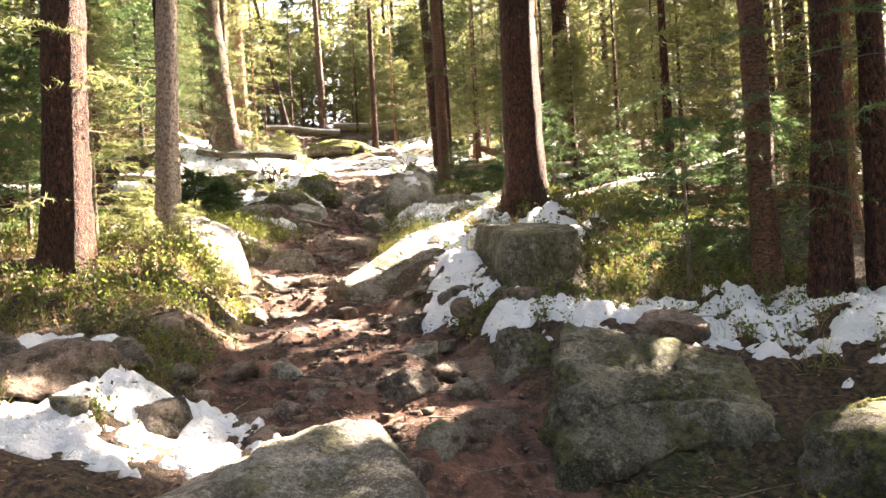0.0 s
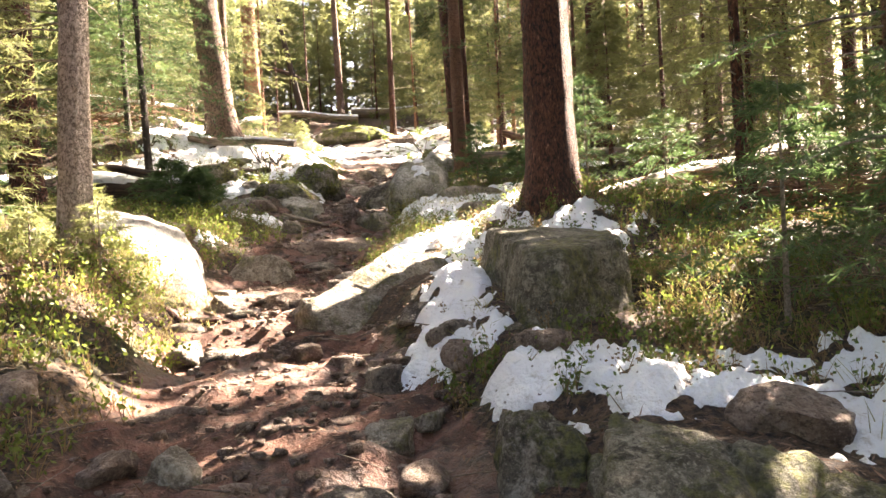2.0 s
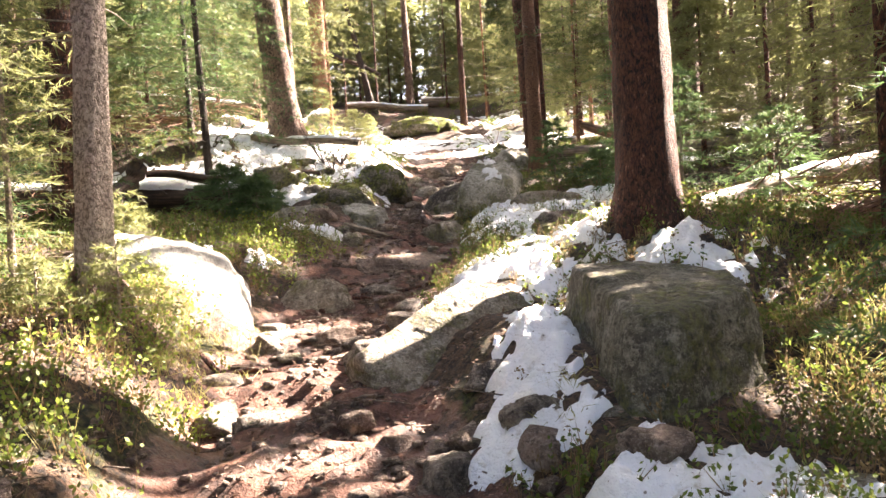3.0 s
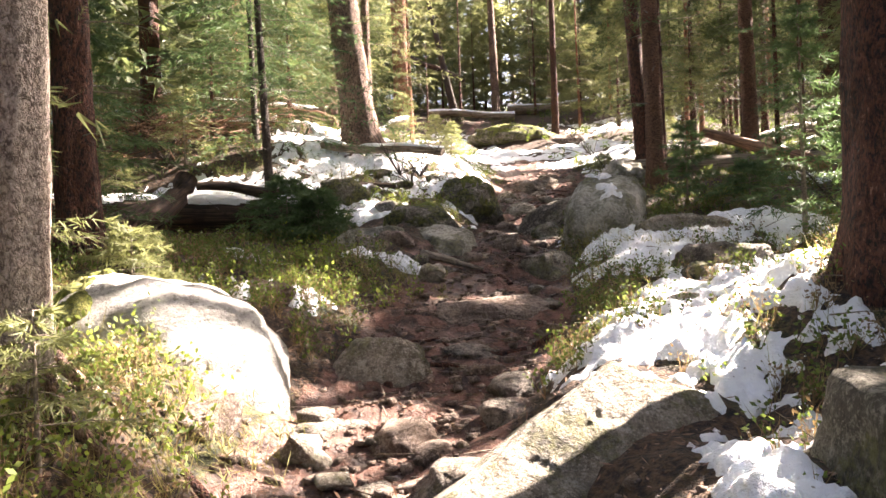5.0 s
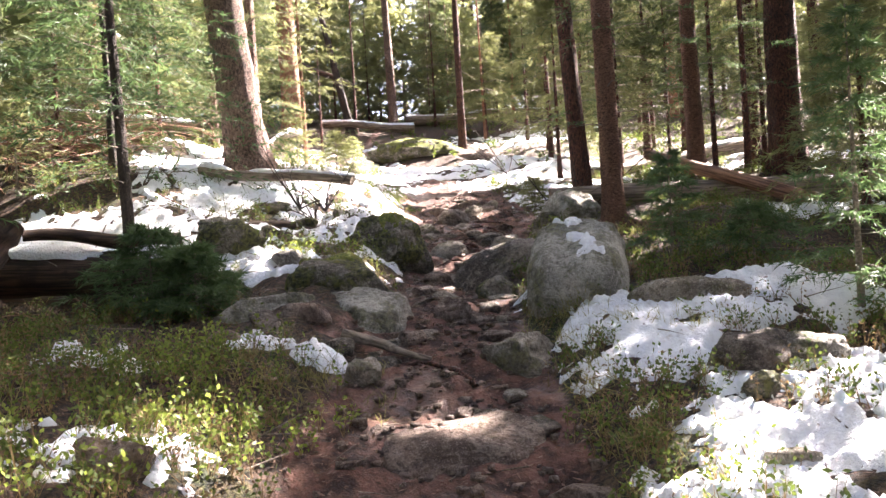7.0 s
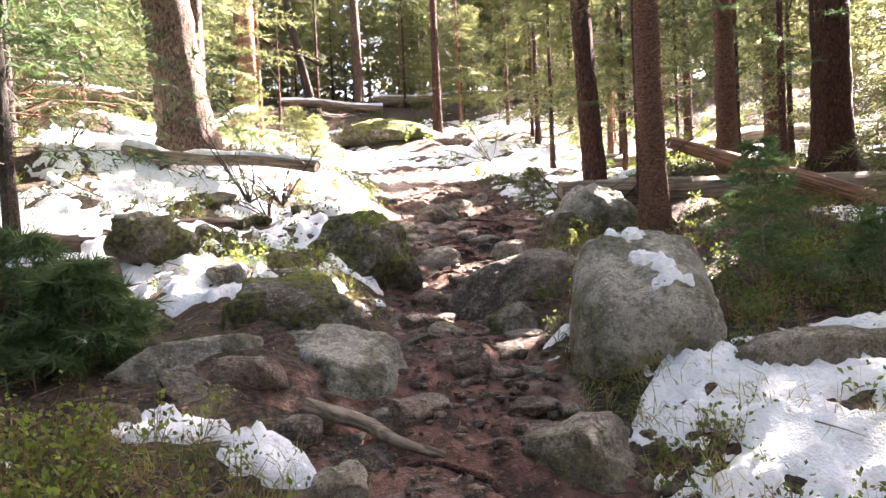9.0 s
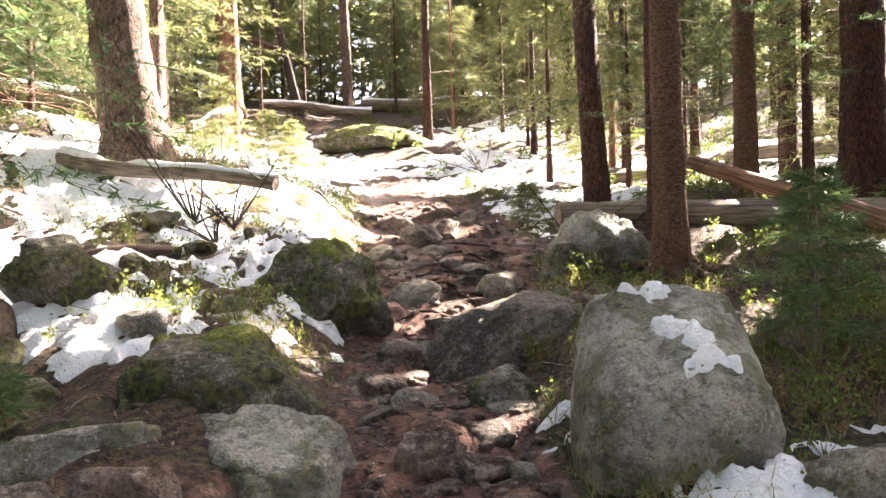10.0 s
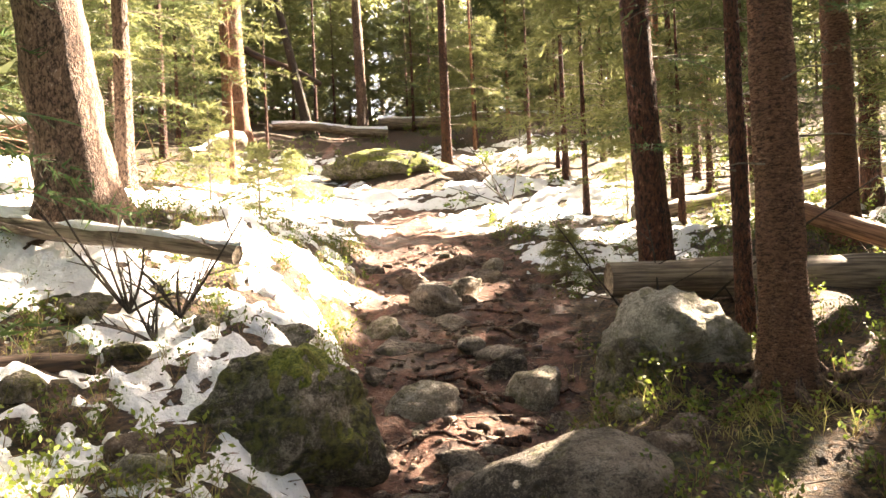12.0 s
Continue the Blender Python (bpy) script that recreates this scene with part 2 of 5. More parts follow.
def leaf_material(name, a, c, through_light=0.35, rough=0.6):
    """Foliage: two tones between leaves and between plants, with light passing through."""
    m, nt, b = shader(name)
    island = nt.nodes.new("ShaderNodeNewGeometry").outputs["Random Per Island"]
    patch = grain(nt, coords(nt, world_space=True), 1.3, 2)
    col = mixed(nt, island, a, c)
    col = mixed(nt, calc(nt, "MULTIPLY", step(nt, patch, 0.4, 0.7), 0.45), col, tuple(x * 1.5 for x in c))
    nt.links.new(col, b.inputs["Base Color"])
    b.inputs["Roughness"].default_value = rough
    tr = nt.nodes.new("ShaderNodeBsdfTranslucent")
    nt.links.new(mixed(nt, 0.5, col, tuple(min(1, x * 2.2) for x in c)), tr.inputs["Color"])
    mix = node(nt, "MixShader", Fac=through_light)
    nt.links.new(b.outputs[0], mix.inputs[1])
    nt.links.new(tr.outputs[0], mix.inputs[2])
    nt.links.new(mix.outputs[0], nt.nodes["Material Output"].inputs["Surface"])
    return m


def ground_material():
    m, nt, b = shader("forest_floor")
    v = coords(nt, world_space=True)
    at = nt.nodes.new("ShaderNodeAttribute")
    at.attribute_name = "trodden"
    trodden = at.outputs["Fac"]
    big, mid, fine, grit = grain(nt, v, 1.1, 3), grain(nt, v, 6, 5, 0.7), grain(nt, v, 28, 4, 0.7), grain(nt, v, 130, 2)
    dirt = mixed(nt, step(nt, mid, 0.36, 0.66), (0.027, 0.013, 0.009), (0.185, 0.088, 0.062))
    dirt = mixed(nt, calc(nt, "MULTIPLY", step(nt, fine, 0.55, 0.7), 0.6), dirt, (0.30, 0.18, 0.13))
    dirt = mixed(nt, calc(nt, "MULTIPLY", step(nt, grit, 0.58, 0.68), 0.5), dirt, (0.05, 0.032, 0.026))
    litter = mixed(nt, step(nt, fine, 0.35, 0.65), (0.007, 0.005, 0.004), (0.095, 0.055, 0.032))
    mossy = mixed(nt, step(nt, fine, 0.4, 0.65), (0.010, 0.014, 0.005), (0.06, 0.068, 0.018))
    litter = mixed(nt, step(nt, calc(nt, "ADD", calc(nt, "MULTIPLY", big, 0.6), calc(nt, "MULTIPLY", mid, 0.4)), 0.5, 0.62), litter, mossy)
    edge = step(nt, calc(nt, "ADD", trodden, calc(nt, "MULTIPLY", calc(nt, "SUBTRACT", mid, 0.5), 0.9)), 0.35, 0.6)
    nt.links.new(mixed(nt, edge, litter, dirt), b.inputs["Base Color"])
    wet = calc(nt, "MULTIPLY", step(nt, big, 0.5, 0.62), edge)
    nt.links.new(calc(nt, "SUBTRACT", 0.92, calc(nt, "MULTIPLY", wet, 0.5)), b.inputs["Roughness"])
    bump(nt, b, calc(nt, "ADD", calc(nt, "MULTIPLY", mid, 1.0), calc(nt, "ADD", calc(nt, "MULTIPLY", fine, 0.6), calc(nt, "MULTIPLY", grit, 0.2))), 1.0, 0.03)
    return m


def snow_material():
    m, nt, b = shader("old_snow")
    v = coords(nt, world_space=True)
    fine, dirt = grain(nt, v, 45, 4, 0.6), grain(nt, v, 9, 5, 0.75)
    col = mixed(nt, step(nt, dirt, 0.55, 0.75), (0.84, 0.85, 0.87), (0.50, 0.45, 0.39))
    specks = cells(nt, v, 14, False)
    col = mixed(nt, calc(nt, "MULTIPLY", step(nt, specks, 0.11, 0.06), 0.8), col, (0.10, 0.075, 0.045))
    nt.links.new(col, b.inputs["Base Color"])
    b.inputs["Roughness"].default_value = 0.6
    b.inputs["Subsurface Weight"].default_value = 0.25
    b.inputs["Subsurface Radius"].default_value = (0.03, 0.035, 0.04)
    b.inputs["Subsurface Scale"].default_value = 0.6
    bump(nt, b, calc(nt, "ADD", calc(nt, "MULTIPLY", fine, 0.7), dirt), 1.0, 0.03)
    return m


def wood_material(name, dark, light, scale=(40, 40, 2)):
    m, nt, b = shader(name)
    v = coords(nt, scale)
    f, g = grain(nt, v, 1.0, 4), grain(nt, coords(nt, world_space=True), 5, 4)
    col = mixed(nt, step(nt, f, 0.35, 0.65), dark, light)
    col = mixed(nt, calc(nt, "MULTIPLY", step(nt, g, 0.52, 0.68), 0.6), col, dark)
    nt.links.new(col, b.inputs["Base Color"])
    b.inputs["Roughness"].default_value = 0.8
    bump(nt, b, f, 0.7, 0.01)
    return m


def moss_material():
    m, nt, b = shader("moss_cushions")
    v = coords(nt, world_space=True)
    f, c = grain(nt, v, 60, 4, 0.7), grain(nt, v, 7, 3)
    col = mixed(nt, step(nt, f, 0.35, 0.65), (0.05, 0.07, 0.012), (0.21, 0.23, 0.04))
    nt.links.new(mixed(nt, calc(nt, "MULTIPLY", step(nt, c, 0.45, 0.65), 0.5), col, (0.12, 0.09, 0.035)), b.inputs["Base Color"])
    b.inputs["Roughness"].default_value = 0.95
    bump(nt, b, f, 1.0, 0.02)
    return m


MOSS = moss_material()
FLOOR, SNOW = ground_material(), snow_material()
BARK_SPRUCE = bark_material("spruce_bark", (0.011, 0.0055, 0.0042), (0.155, 0.055, 0.033), (0.37, 0.19, 0.13), (12, 12, 5), 0.03)
BARK_GREY = bark_material("grey_bark", (0.12, 0.09, 0.07), (0.56, 0.47, 0.40), (0.80, 0.74, 0.66), (13, 13, 9), 0.012)
BARK_PINE = bark_material("pine_bark", (0.10, 0.045, 0.028), (0.42, 0.19, 0.11), (0.5, 0.27, 0.17), (14, 14, 4), 0.012)
BARK_PALE = bark_material("pale_bark", (0.04, 0.024, 0.018), (0.34, 0.215, 0.16), (0.58, 0.46, 0.39), (10, 10, 5), 0.025)
BARK_RED = bark_material("reddish_scaly_bark", (0.05, 0.022, 0.014), (0.33, 0.165, 0.10), (0.52, 0.36, 0.26), (9, 9, 22), 0.02)
BARK_DEAD = bark_material("charred_bark", (0.022, 0.016, 0.012), (0.07, 0.05, 0.037), (0.13, 0.10, 0.075))
WOOD_GREY = wood_material("weathered_log_wood", (0.085, 0.062, 0.045), (0.30, 0.24, 0.18))
WOOD_RED = wood_material("reddish_log_wood", (0.09, 0.042, 0.026), (0.33, 0.18, 0.11))
WOOD_DARK = wood_material("damp_rotten_wood", (0.022, 0.014, 0.010), (0.10, 0.06, 0.04))
TWIG = wood_material("dry_twig", (0.10, 0.08, 0.06), (0.26, 0.21, 0.17), (60, 60, 60))
ROCK_GREY = rock_material("grey_granite", (0.48, 0.455, 0.39), (0.25, 0.23, 0.19), (0.65, 0.62, 0.54), 0.52, 0.75, 0.75)
ROCK_MID = rock_material("weathered_grey_granite", (0.32, 0.30, 0.265), (0.12, 0.105, 0.085), (0.52, 0.49, 0.43), 0.5, 0.8, 0.75)
ROCK_OLIVE = rock_material("olive_lichened_granite", (0.235, 0.215, 0.16), (0.075, 0.066, 0.046), (0.40, 0.375, 0.30), 0.6, 0.75, 0.6)
ROCK_MOSS = rock_material("mossy_granite", (0.25, 0.215, 0.17), (0.08, 0.067, 0.05), (0.42, 0.385, 0.32), 0.76, 0.75, 0.55)
# whitened granite: the glare of full sun is put into the base colour
ROCK_PALE = rock_material("granite_painted_sunlit", (0.55, 0.54, 0.50), (0.38, 0.36, 0.33), (0.66, 0.65, 0.61), 0.15, 0.5, 0.35)
ROCK_DARK = rock_material("damp_dark_granite", (0.23, 0.185, 0.15), (0.06, 0.047, 0.038), (0.40, 0.35, 0.295), 0.35, 0.6, 0.5)
ROCK_BROWN = rock_material("muddy_brown_stone", (0.28, 0.20, 0.155), (0.10, 0.066, 0.05), (0.44, 0.36, 0.30), 0.2, 0.6, 0.5)
ROCK_TAN = rock_material("tan_granite", (0.38, 0.33, 0.26), (0.17, 0.14, 0.105), (0.54, 0.495, 0.42), 0.5, 0.7, 0.7)
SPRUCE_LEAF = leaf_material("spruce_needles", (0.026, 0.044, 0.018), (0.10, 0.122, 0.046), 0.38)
# lit copy of SPRUCE_LEAF: sunshine put into a brighter, yellower needle colour
SPRUCE_SUNNY = leaf_material("yellowish_painted_sun_needles", (0.07, 0.088, 0.036), (0.19, 0.20, 0.082), 0.5)
# paler than the near needles: sunlight on far crowns put into the colour
SPRUCE_FAR = leaf_material("distant_needles_painted_sunlit", (0.085, 0.10, 0.045), (0.22, 0.23, 0.10), 0.55)
SAPLING_LEAF = leaf_material("young_fir_needles", (0.018, 0.048, 0.02), (0.085, 0.14, 0.05), 0.35)
SHRUB_LEAF = leaf_material("bilberry_leaves", (0.016, 0.034, 0.007), (0.115, 0.155, 0.03), 0.36, 0.6)
LITTER = leaf_material("fallen_needles_and_chips", (0.05, 0.028, 0.018), (0.22, 0.125, 0.08), 0.1)
SHRUB_DRY = leaf_material("brown_bilberry_stems", (0.10, 0.06, 0.03), (0.22, 0.15, 0.07), 0.2)
GRASS = leaf_material("dry_grass", (0.08, 0.085, 0.022), (0.30, 0.27, 0.10), 0.35)
SHRUB_FRESH = leaf_material("fresh_shrub_leaves", (0.06, 0.10, 0.016), (0.20, 0.25, 0.045), 0.4, 0.6)

# ---- ground ----
def spread(dense_a, dense_b, fine, far_a, far_b, grow=1.16):
    """Line positions: evenly fine between dense_a and dense_b, ever wider out to far_a and far_b."""
    line = list(np.arange(dense_a, dense_b + fine / 2, fine))
    for sign, stop in ((1, far_b), (-1, far_a)):
        gap, at = fine, line[-1] if sign > 0 else line[0]
        while sign * (stop - at) > 0:
            gap *= grow
            at += sign * gap
            line = line + [at] if sign > 0 else [at] + line
    return np.array(line)


def trodden(x, y):
    d = np.abs(x - smooth_interp(y, TY, TX))
    half = trail_half(y)
    worn = 0.5 * np.exp(-((x + 1.2) / 0.8) ** 4 - ((y - 11.45) / 0.25) ** 4)
    return np.maximum(1 - ramp(d, half * 0.85, half * 1.35), worn)


def relief(x, y):
    """Small clods and hollows on top of the lie of the land."""
    t = trodden(x, y)
    return (fbm(x * 3.1, y * 3.1, 4) - 0.5) * (0.10 + 0.05 * t) + (fbm(x * 11, y * 11, 3) - 0.5) * (0.035 + 0.035 * t)


xs, ys = spread(-3.0, 3.0, 0.06, -320, 320, 1.09), spread(2.4, 17.0, 0.055, -160, 420, 1.07)
gx, gy = np.meshgrid(xs, ys)
fade = np.exp(-(np.clip(np.hypot(gx, gy - 10) - 25, 0, None) / 25) ** 2)
verts = np.stack([gx.ravel(), gy.ravel(), (ground(gx, gy) + relief(gx, gy) * fade).ravel()], 1)
me = mesh_of("ground", verts, grid_faces(len(xs), len(ys)), FLOOR)
me.attributes.new("trodden", "FLOAT", "POINT").data.foreach_set("value", trodden(gx, gy).ravel().astype(np.float32))
tagged(new("ground", me), "reddish dirt trail and needle-covered forest floor climbing a slope", "ground", kind="structure")

# ---- snow ----
SNOW_SPOTS = [  # x, y, half width, half length, weight
    (2.35, 3.75, 0.45, 0.35, 1.05), (-0.95, 3.85, 0.3, 0.15, 0.9),     (2.6, 4.2, 0.9, 0.45, 1.0), (1.85, 4.55, 0.65, 0.32, 1.1), (1.1, 4.95, 0.4, 0.25, 1.0), (0.6, 5.75, 0.22, 0.5, 1.0), (0.62, 6.4, 0.2, 0.5, 1.1),
    (0.95, 7.55, 0.4, 0.6, 1.2), (1.5, 7.1, 0.6, 0.5, 0.8), (0.75, 8.25, 0.5, 0.85, 1.3), (1.3, 9.6, 0.7, 0.6, 1.0),
    (0.75, 10.4, 0.4, 0.45, 0.9), (1.7, 11.0, 0.7, 0.5, 1.0), (0.8, 11.05, 0.5, 0.3, 1.05), (1.3, 11.35, 0.45, 0.3, 1.1), (0.14, 12.2, 0.14, 0.14, 1.1), (-1.25, 3.5, 0.6, 0.35, 1.1), (-1.9, 4.2, 0.5, 0.35, 1.0),
    (-0.75, 3.55, 0.3, 0.18, 0.9), (-2.0, 9.3, 0.45, 0.35, 0.75), (-1.75, 11.0, 0.26, 0.13, 0.75), (-1.3, 10.8, 0.2, 0.12, 0.8), (-2.6, 10.6, 0.4, 0.3, 0.7),
]
SNOW_FAR = [
    (-1.9, 13.0, 0.5, 0.35, 1.0), (-2.4, 13.5, 0.8, 0.6, 1.25),
    (-0.9, 22.4, 1.2, 0.7, 1.0), (0.7, 20.6, 0.9, 0.9, 1.1), (0.9, 23.0, 1.0, 1.0, 0.9), (-2.9, 13.2, 0.5, 0.3, 0.8), (-3.6, 15.9, 1.0, 0.7, 1.0),
    (-1.9, 13.6, 0.85, 0.8, 1.1), (-1.5, 12.6, 0.4, 0.5, 0.6), (-2.3, 15.2, 1.3, 1.0, 1.15), (-1.4, 16.3, 0.6, 1.1, 1.1), (-3.2, 17.6, 1.5, 1.2, 0.9),
    (1.0, 17.8, 1.2, 1.0, 1.1), (2.2, 18.6, 1.6, 1.0, 0.9), (1.6, 21.5, 1.3, 1.5, 0.9), (-2.4, 21.0, 1.4, 2.6, 1.0), (-2.0, 26.5, 2.0, 1.0, 1.0),
    (-4.4, 14.2, 1.3, 0.6, 0.95), (3.6, 14.2, 0.8, 0.5, 0.8), (5.5, 19.5, 2.2, 1.6, 0.8), (2.2, 27.0, 2.0, 1.3, 0.9),
]


def snow_depth(x, y):
    m = np.full(np.shape(x), -1.0)
    for cx, cy, rx, ry, w in SNOW_SPOTS + SNOW_FAR:
        m = np.maximum(m, w - 0.62 * (((x - cx) / rx) ** 2 + ((y - cy) / ry) ** 2) - 0.2)
    m = np.clip(m, -1, 0.42)
    m = m + 1.5 * (fbm(x * 1.9 + 40, y * 1.9, 3) - 0.5) + 1.7 * (fbm(x * 6.5 + 9, y * 6.5, 4) - 0.5) + 1.1 * (fbm(x * 17 + 5, y * 17, 3) - 0.5)
    return m - 0.16 - 0.9 * trodden(x, y) * ramp(y, 11, 12.5) * (1 - ramp(y, 18.2, 20.5))


def snow_sheet(x0, x1, y0, y1, cell):
    gx, gy = np.meshgrid(np.arange(x0, x1, cell), np.arange(y0, y1, cell))
    m = snow_depth(gx, gy)
    t = np.where(m > 0, 0.045 * (1 - np.exp(-4.0 * np.clip(m, 0, None))), 0.24 * np.clip(m, -0.4, 0)) + (0.06 * (fbm(gx * 5, gy * 5, 3) - 0.5) + 0.065 * (fbm(gx * 11, gy * 11, 3) - 0.5) + 0.03 * (fbm(gx * 27, gy * 27, 2) - 0.5)) * ramp(m, -0.1, 0.35)
    z = ground(gx, gy) + relief(gx, gy) + t
    verts = np.stack([gx.ravel(), gy.ravel(), z.ravel()], 1)
    faces = grid_faces(gx.shape[1], gx.shape[0])
    faces = faces[(m.ravel()[faces] > -0.25).any(1)]
    leader = np.arange(len(verts))
    for _ in range(400):
        low = leader[faces].min(1)
        before = leader.copy()
        for k in range(4):
            np.minimum.at(leader, faces[:, k], low)
        leader = leader[leader]
        if (leader == before).all():
            break
    of, counts = np.unique(leader[faces[:, 0]], return_counts=True)
    large = [c for c, k in zip(of, counts) if k * cell * cell > 0.25]
    for c in large + [-1]:
        f = faces[leader[faces[:, 0]] == c] if c >= 0 else faces[~np.isin(leader[faces[:, 0]], large)]
        if not len(f):
            continue
        used = np.unique(f)
        back = np.zeros(len(verts), int)
        back[used] = np.arange(len(used))
        me = mesh_of("snow_patch", verts[used], back[f], SNOW)
        if c >= 0:
            tagged(new("snow_patch", me), "broken patch of old snow lying on the forest floor", "snow", "snow patches", kind="stuff")
        else:
            tagged(new("snow_crumbs", me), "small leftover bits of old snow on the ground", "snow", kind="stuff")


snow_sheet(-3.0, 4.2, 2.8, 11.42, 0.022)
snow_sheet(-4.2, 0.42, 11.4, 17.5, 0.028)
snow_sheet(-8.0, -4.18, 11.4, 17.5, 0.06)
snow_sheet(0.4, 8.5, 11.4, 17.5, 0.05)
snow_sheet(-6.5, 8.5, 17.45, 18.55, 0.05)
snow_sheet(-7.0, 9.0, 18.5, 29.5, 0.09)


# ---- rocks ----
def rock_mesh(name, size, seed, material, sub=4, blocky=0.0, cuts=7, rough=0.10):
    """A weathered stone: a ball squared off, cut by planes and roughened."""
    rng = np.random.default_rng(seed)
    bm = bmesh.new()
    bmesh.ops.create_icosphere(bm, subdivisions=sub, radius=1)
    co = np.array([v.co[:] for v in bm.verts])
    if blocky:
        co = np.sign(co) * np.abs(co) ** (1 - 0.55 * blocky)
        co = co / np.abs(co).max() * 1.0
    for _ in range(cuts):
        n = unit(rng.normal(size=3) * (1, 1, 0.8))
        over = np.clip(co @ n - rng.uniform(0.5, 0.84), 0, None)
        co = co - over[:, None] * n * 0.92
    shift = rng.random(3) * 60
    for i, v in enumerate(bm.verts):
        p = Vector(co[i])
        q = p * 1.4 + Vector(shift)
        d = noise.noise(q) * rough * 1.3 + noise.noise(q * 2.7) * rough * 0.6 + (abs(noise.noise(q * 1.9 + Vector((7, 3, 1)))) - 0.25) * rough * 0.9
        if sub > 3:
            d += noise.noise(q * 6.1) * rough * 0.36 + noise.noise(q * 13.0) * rough * 0.2 + (noise.noise(q * 27.0) * rough * 0.12 if sub > 4 else 0)
        if sub > 3:
            crack = abs(noise.noise(Vector((q.x * 1.3 + 9, q.y * 1.3, q.z * 2.2))))
            d -= max(0.0, 0.05 - crack) * rough * 9.0
            d += (abs(noise.noise(q * 4.0)) - 0.2) * rough * 0.55
        v.co = Vector((p + p.normalized() * d)[k] * size[k] / 2 for k in range(3))
    me = bpy.data.meshes.new(name)
    bm.to_mesh(me)
    bm.free()
    me.polygons.foreach_set("use_smooth", np.ones(len(me.polygons), bool))
    me.materials.append(material)
    return me


FEET = []


def hewn(name, x, y, z, planes, seed, material, label, rough=0.035, sub=5, edge=0.93):
    """A boulder bounded by flat weathered faces: each plane is an outward direction and its distance from (x, y, z)."""
    bm = bmesh.new()
    bmesh.ops.create_icosphere(bm, subdivisions=sub, radius=1.5)
    co = np.array([v.co[:] for v in bm.verts])
    way = unit(co)
    n = unit(np.array([p[:3] for p in planes], float))
    d = np.array([p[3] for p in planes])
    facing = way @ n.T
    reach = np.where(facing > 0.02, d[None] / np.maximum(facing, 0.02), 9.0)
    k = 26.0 * edge
    far = (reach ** -k).sum(1) ** (-1 / k)
    co = way * far[:, None]
    shift = np.random.default_rng(seed).random(3) * 60
    for i, v in enumerate(bm.verts):
        q = Vector(co[i]) * 2.2 + Vector(shift)
        b = noise.noise(q) * 1.3 + noise.noise(q * 2.3) * 0.8 + noise.noise(q * 5.2) * 0.5 + noise.noise(q * 11) * 0.28 + noise.noise(q * 24) * 0.14
        crack = abs(noise.noise(Vector((q.x * 0.8 + 9, q.y * 0.8, q.z * 1.7))))
        b -= max(0.0, 0.045 - crack) * 24
        v.co = Vector(co[i]) + Vector(way[i]) * b * rough
    me = bpy.data.meshes.new(name)
    bm.to_mesh(me)
    bm.free()
    me.polygons.foreach_set("use_smooth", np.ones(len(me.polygons), bool))
    me.materials.append(material)
    ob = new(name, me)
    ob.location = (x, y, z)
    lo, hi = co[:, :2].min(0), co[:, :2].max(0)
    mid = (lo + hi) / 2
    FEET.append((x + mid[0], y + mid[1], (hi - lo)[0] * 0.46, (hi - lo)[1] * 0.46, 0.0))
    return tagged(ob, label, "boulder")


def rock(name, x, y, size, seed, material, label, turn=0, tilt=0, sink=0.3, sub=4, blocky=0.0, cuts=7, rough=0.10, group="", top=None, roll=0):
    """A stone sunk into the ground by a share of its height."""
    ob = new(name, rock_mesh(name, size, seed, material, sub, blocky, cuts, rough))
    lie = pose(0, 0, 0, tilt, roll, turn)
    crest = max((lie @ v.co).z for v in ob.data.vertices)
    if max(size) > 0.25:
        FEET.append((x, y, size[0] * 0.52, size[1] * 0.52, radians(turn)))
    ob.matrix_world = pose(x, y, gz(x, y) + size[2] * (0.5 - sink) if top is None else top - crest, tilt, roll, turn)
    return tagged(ob, label, "boulder" if max(size) > 0.5 else "stone", group)


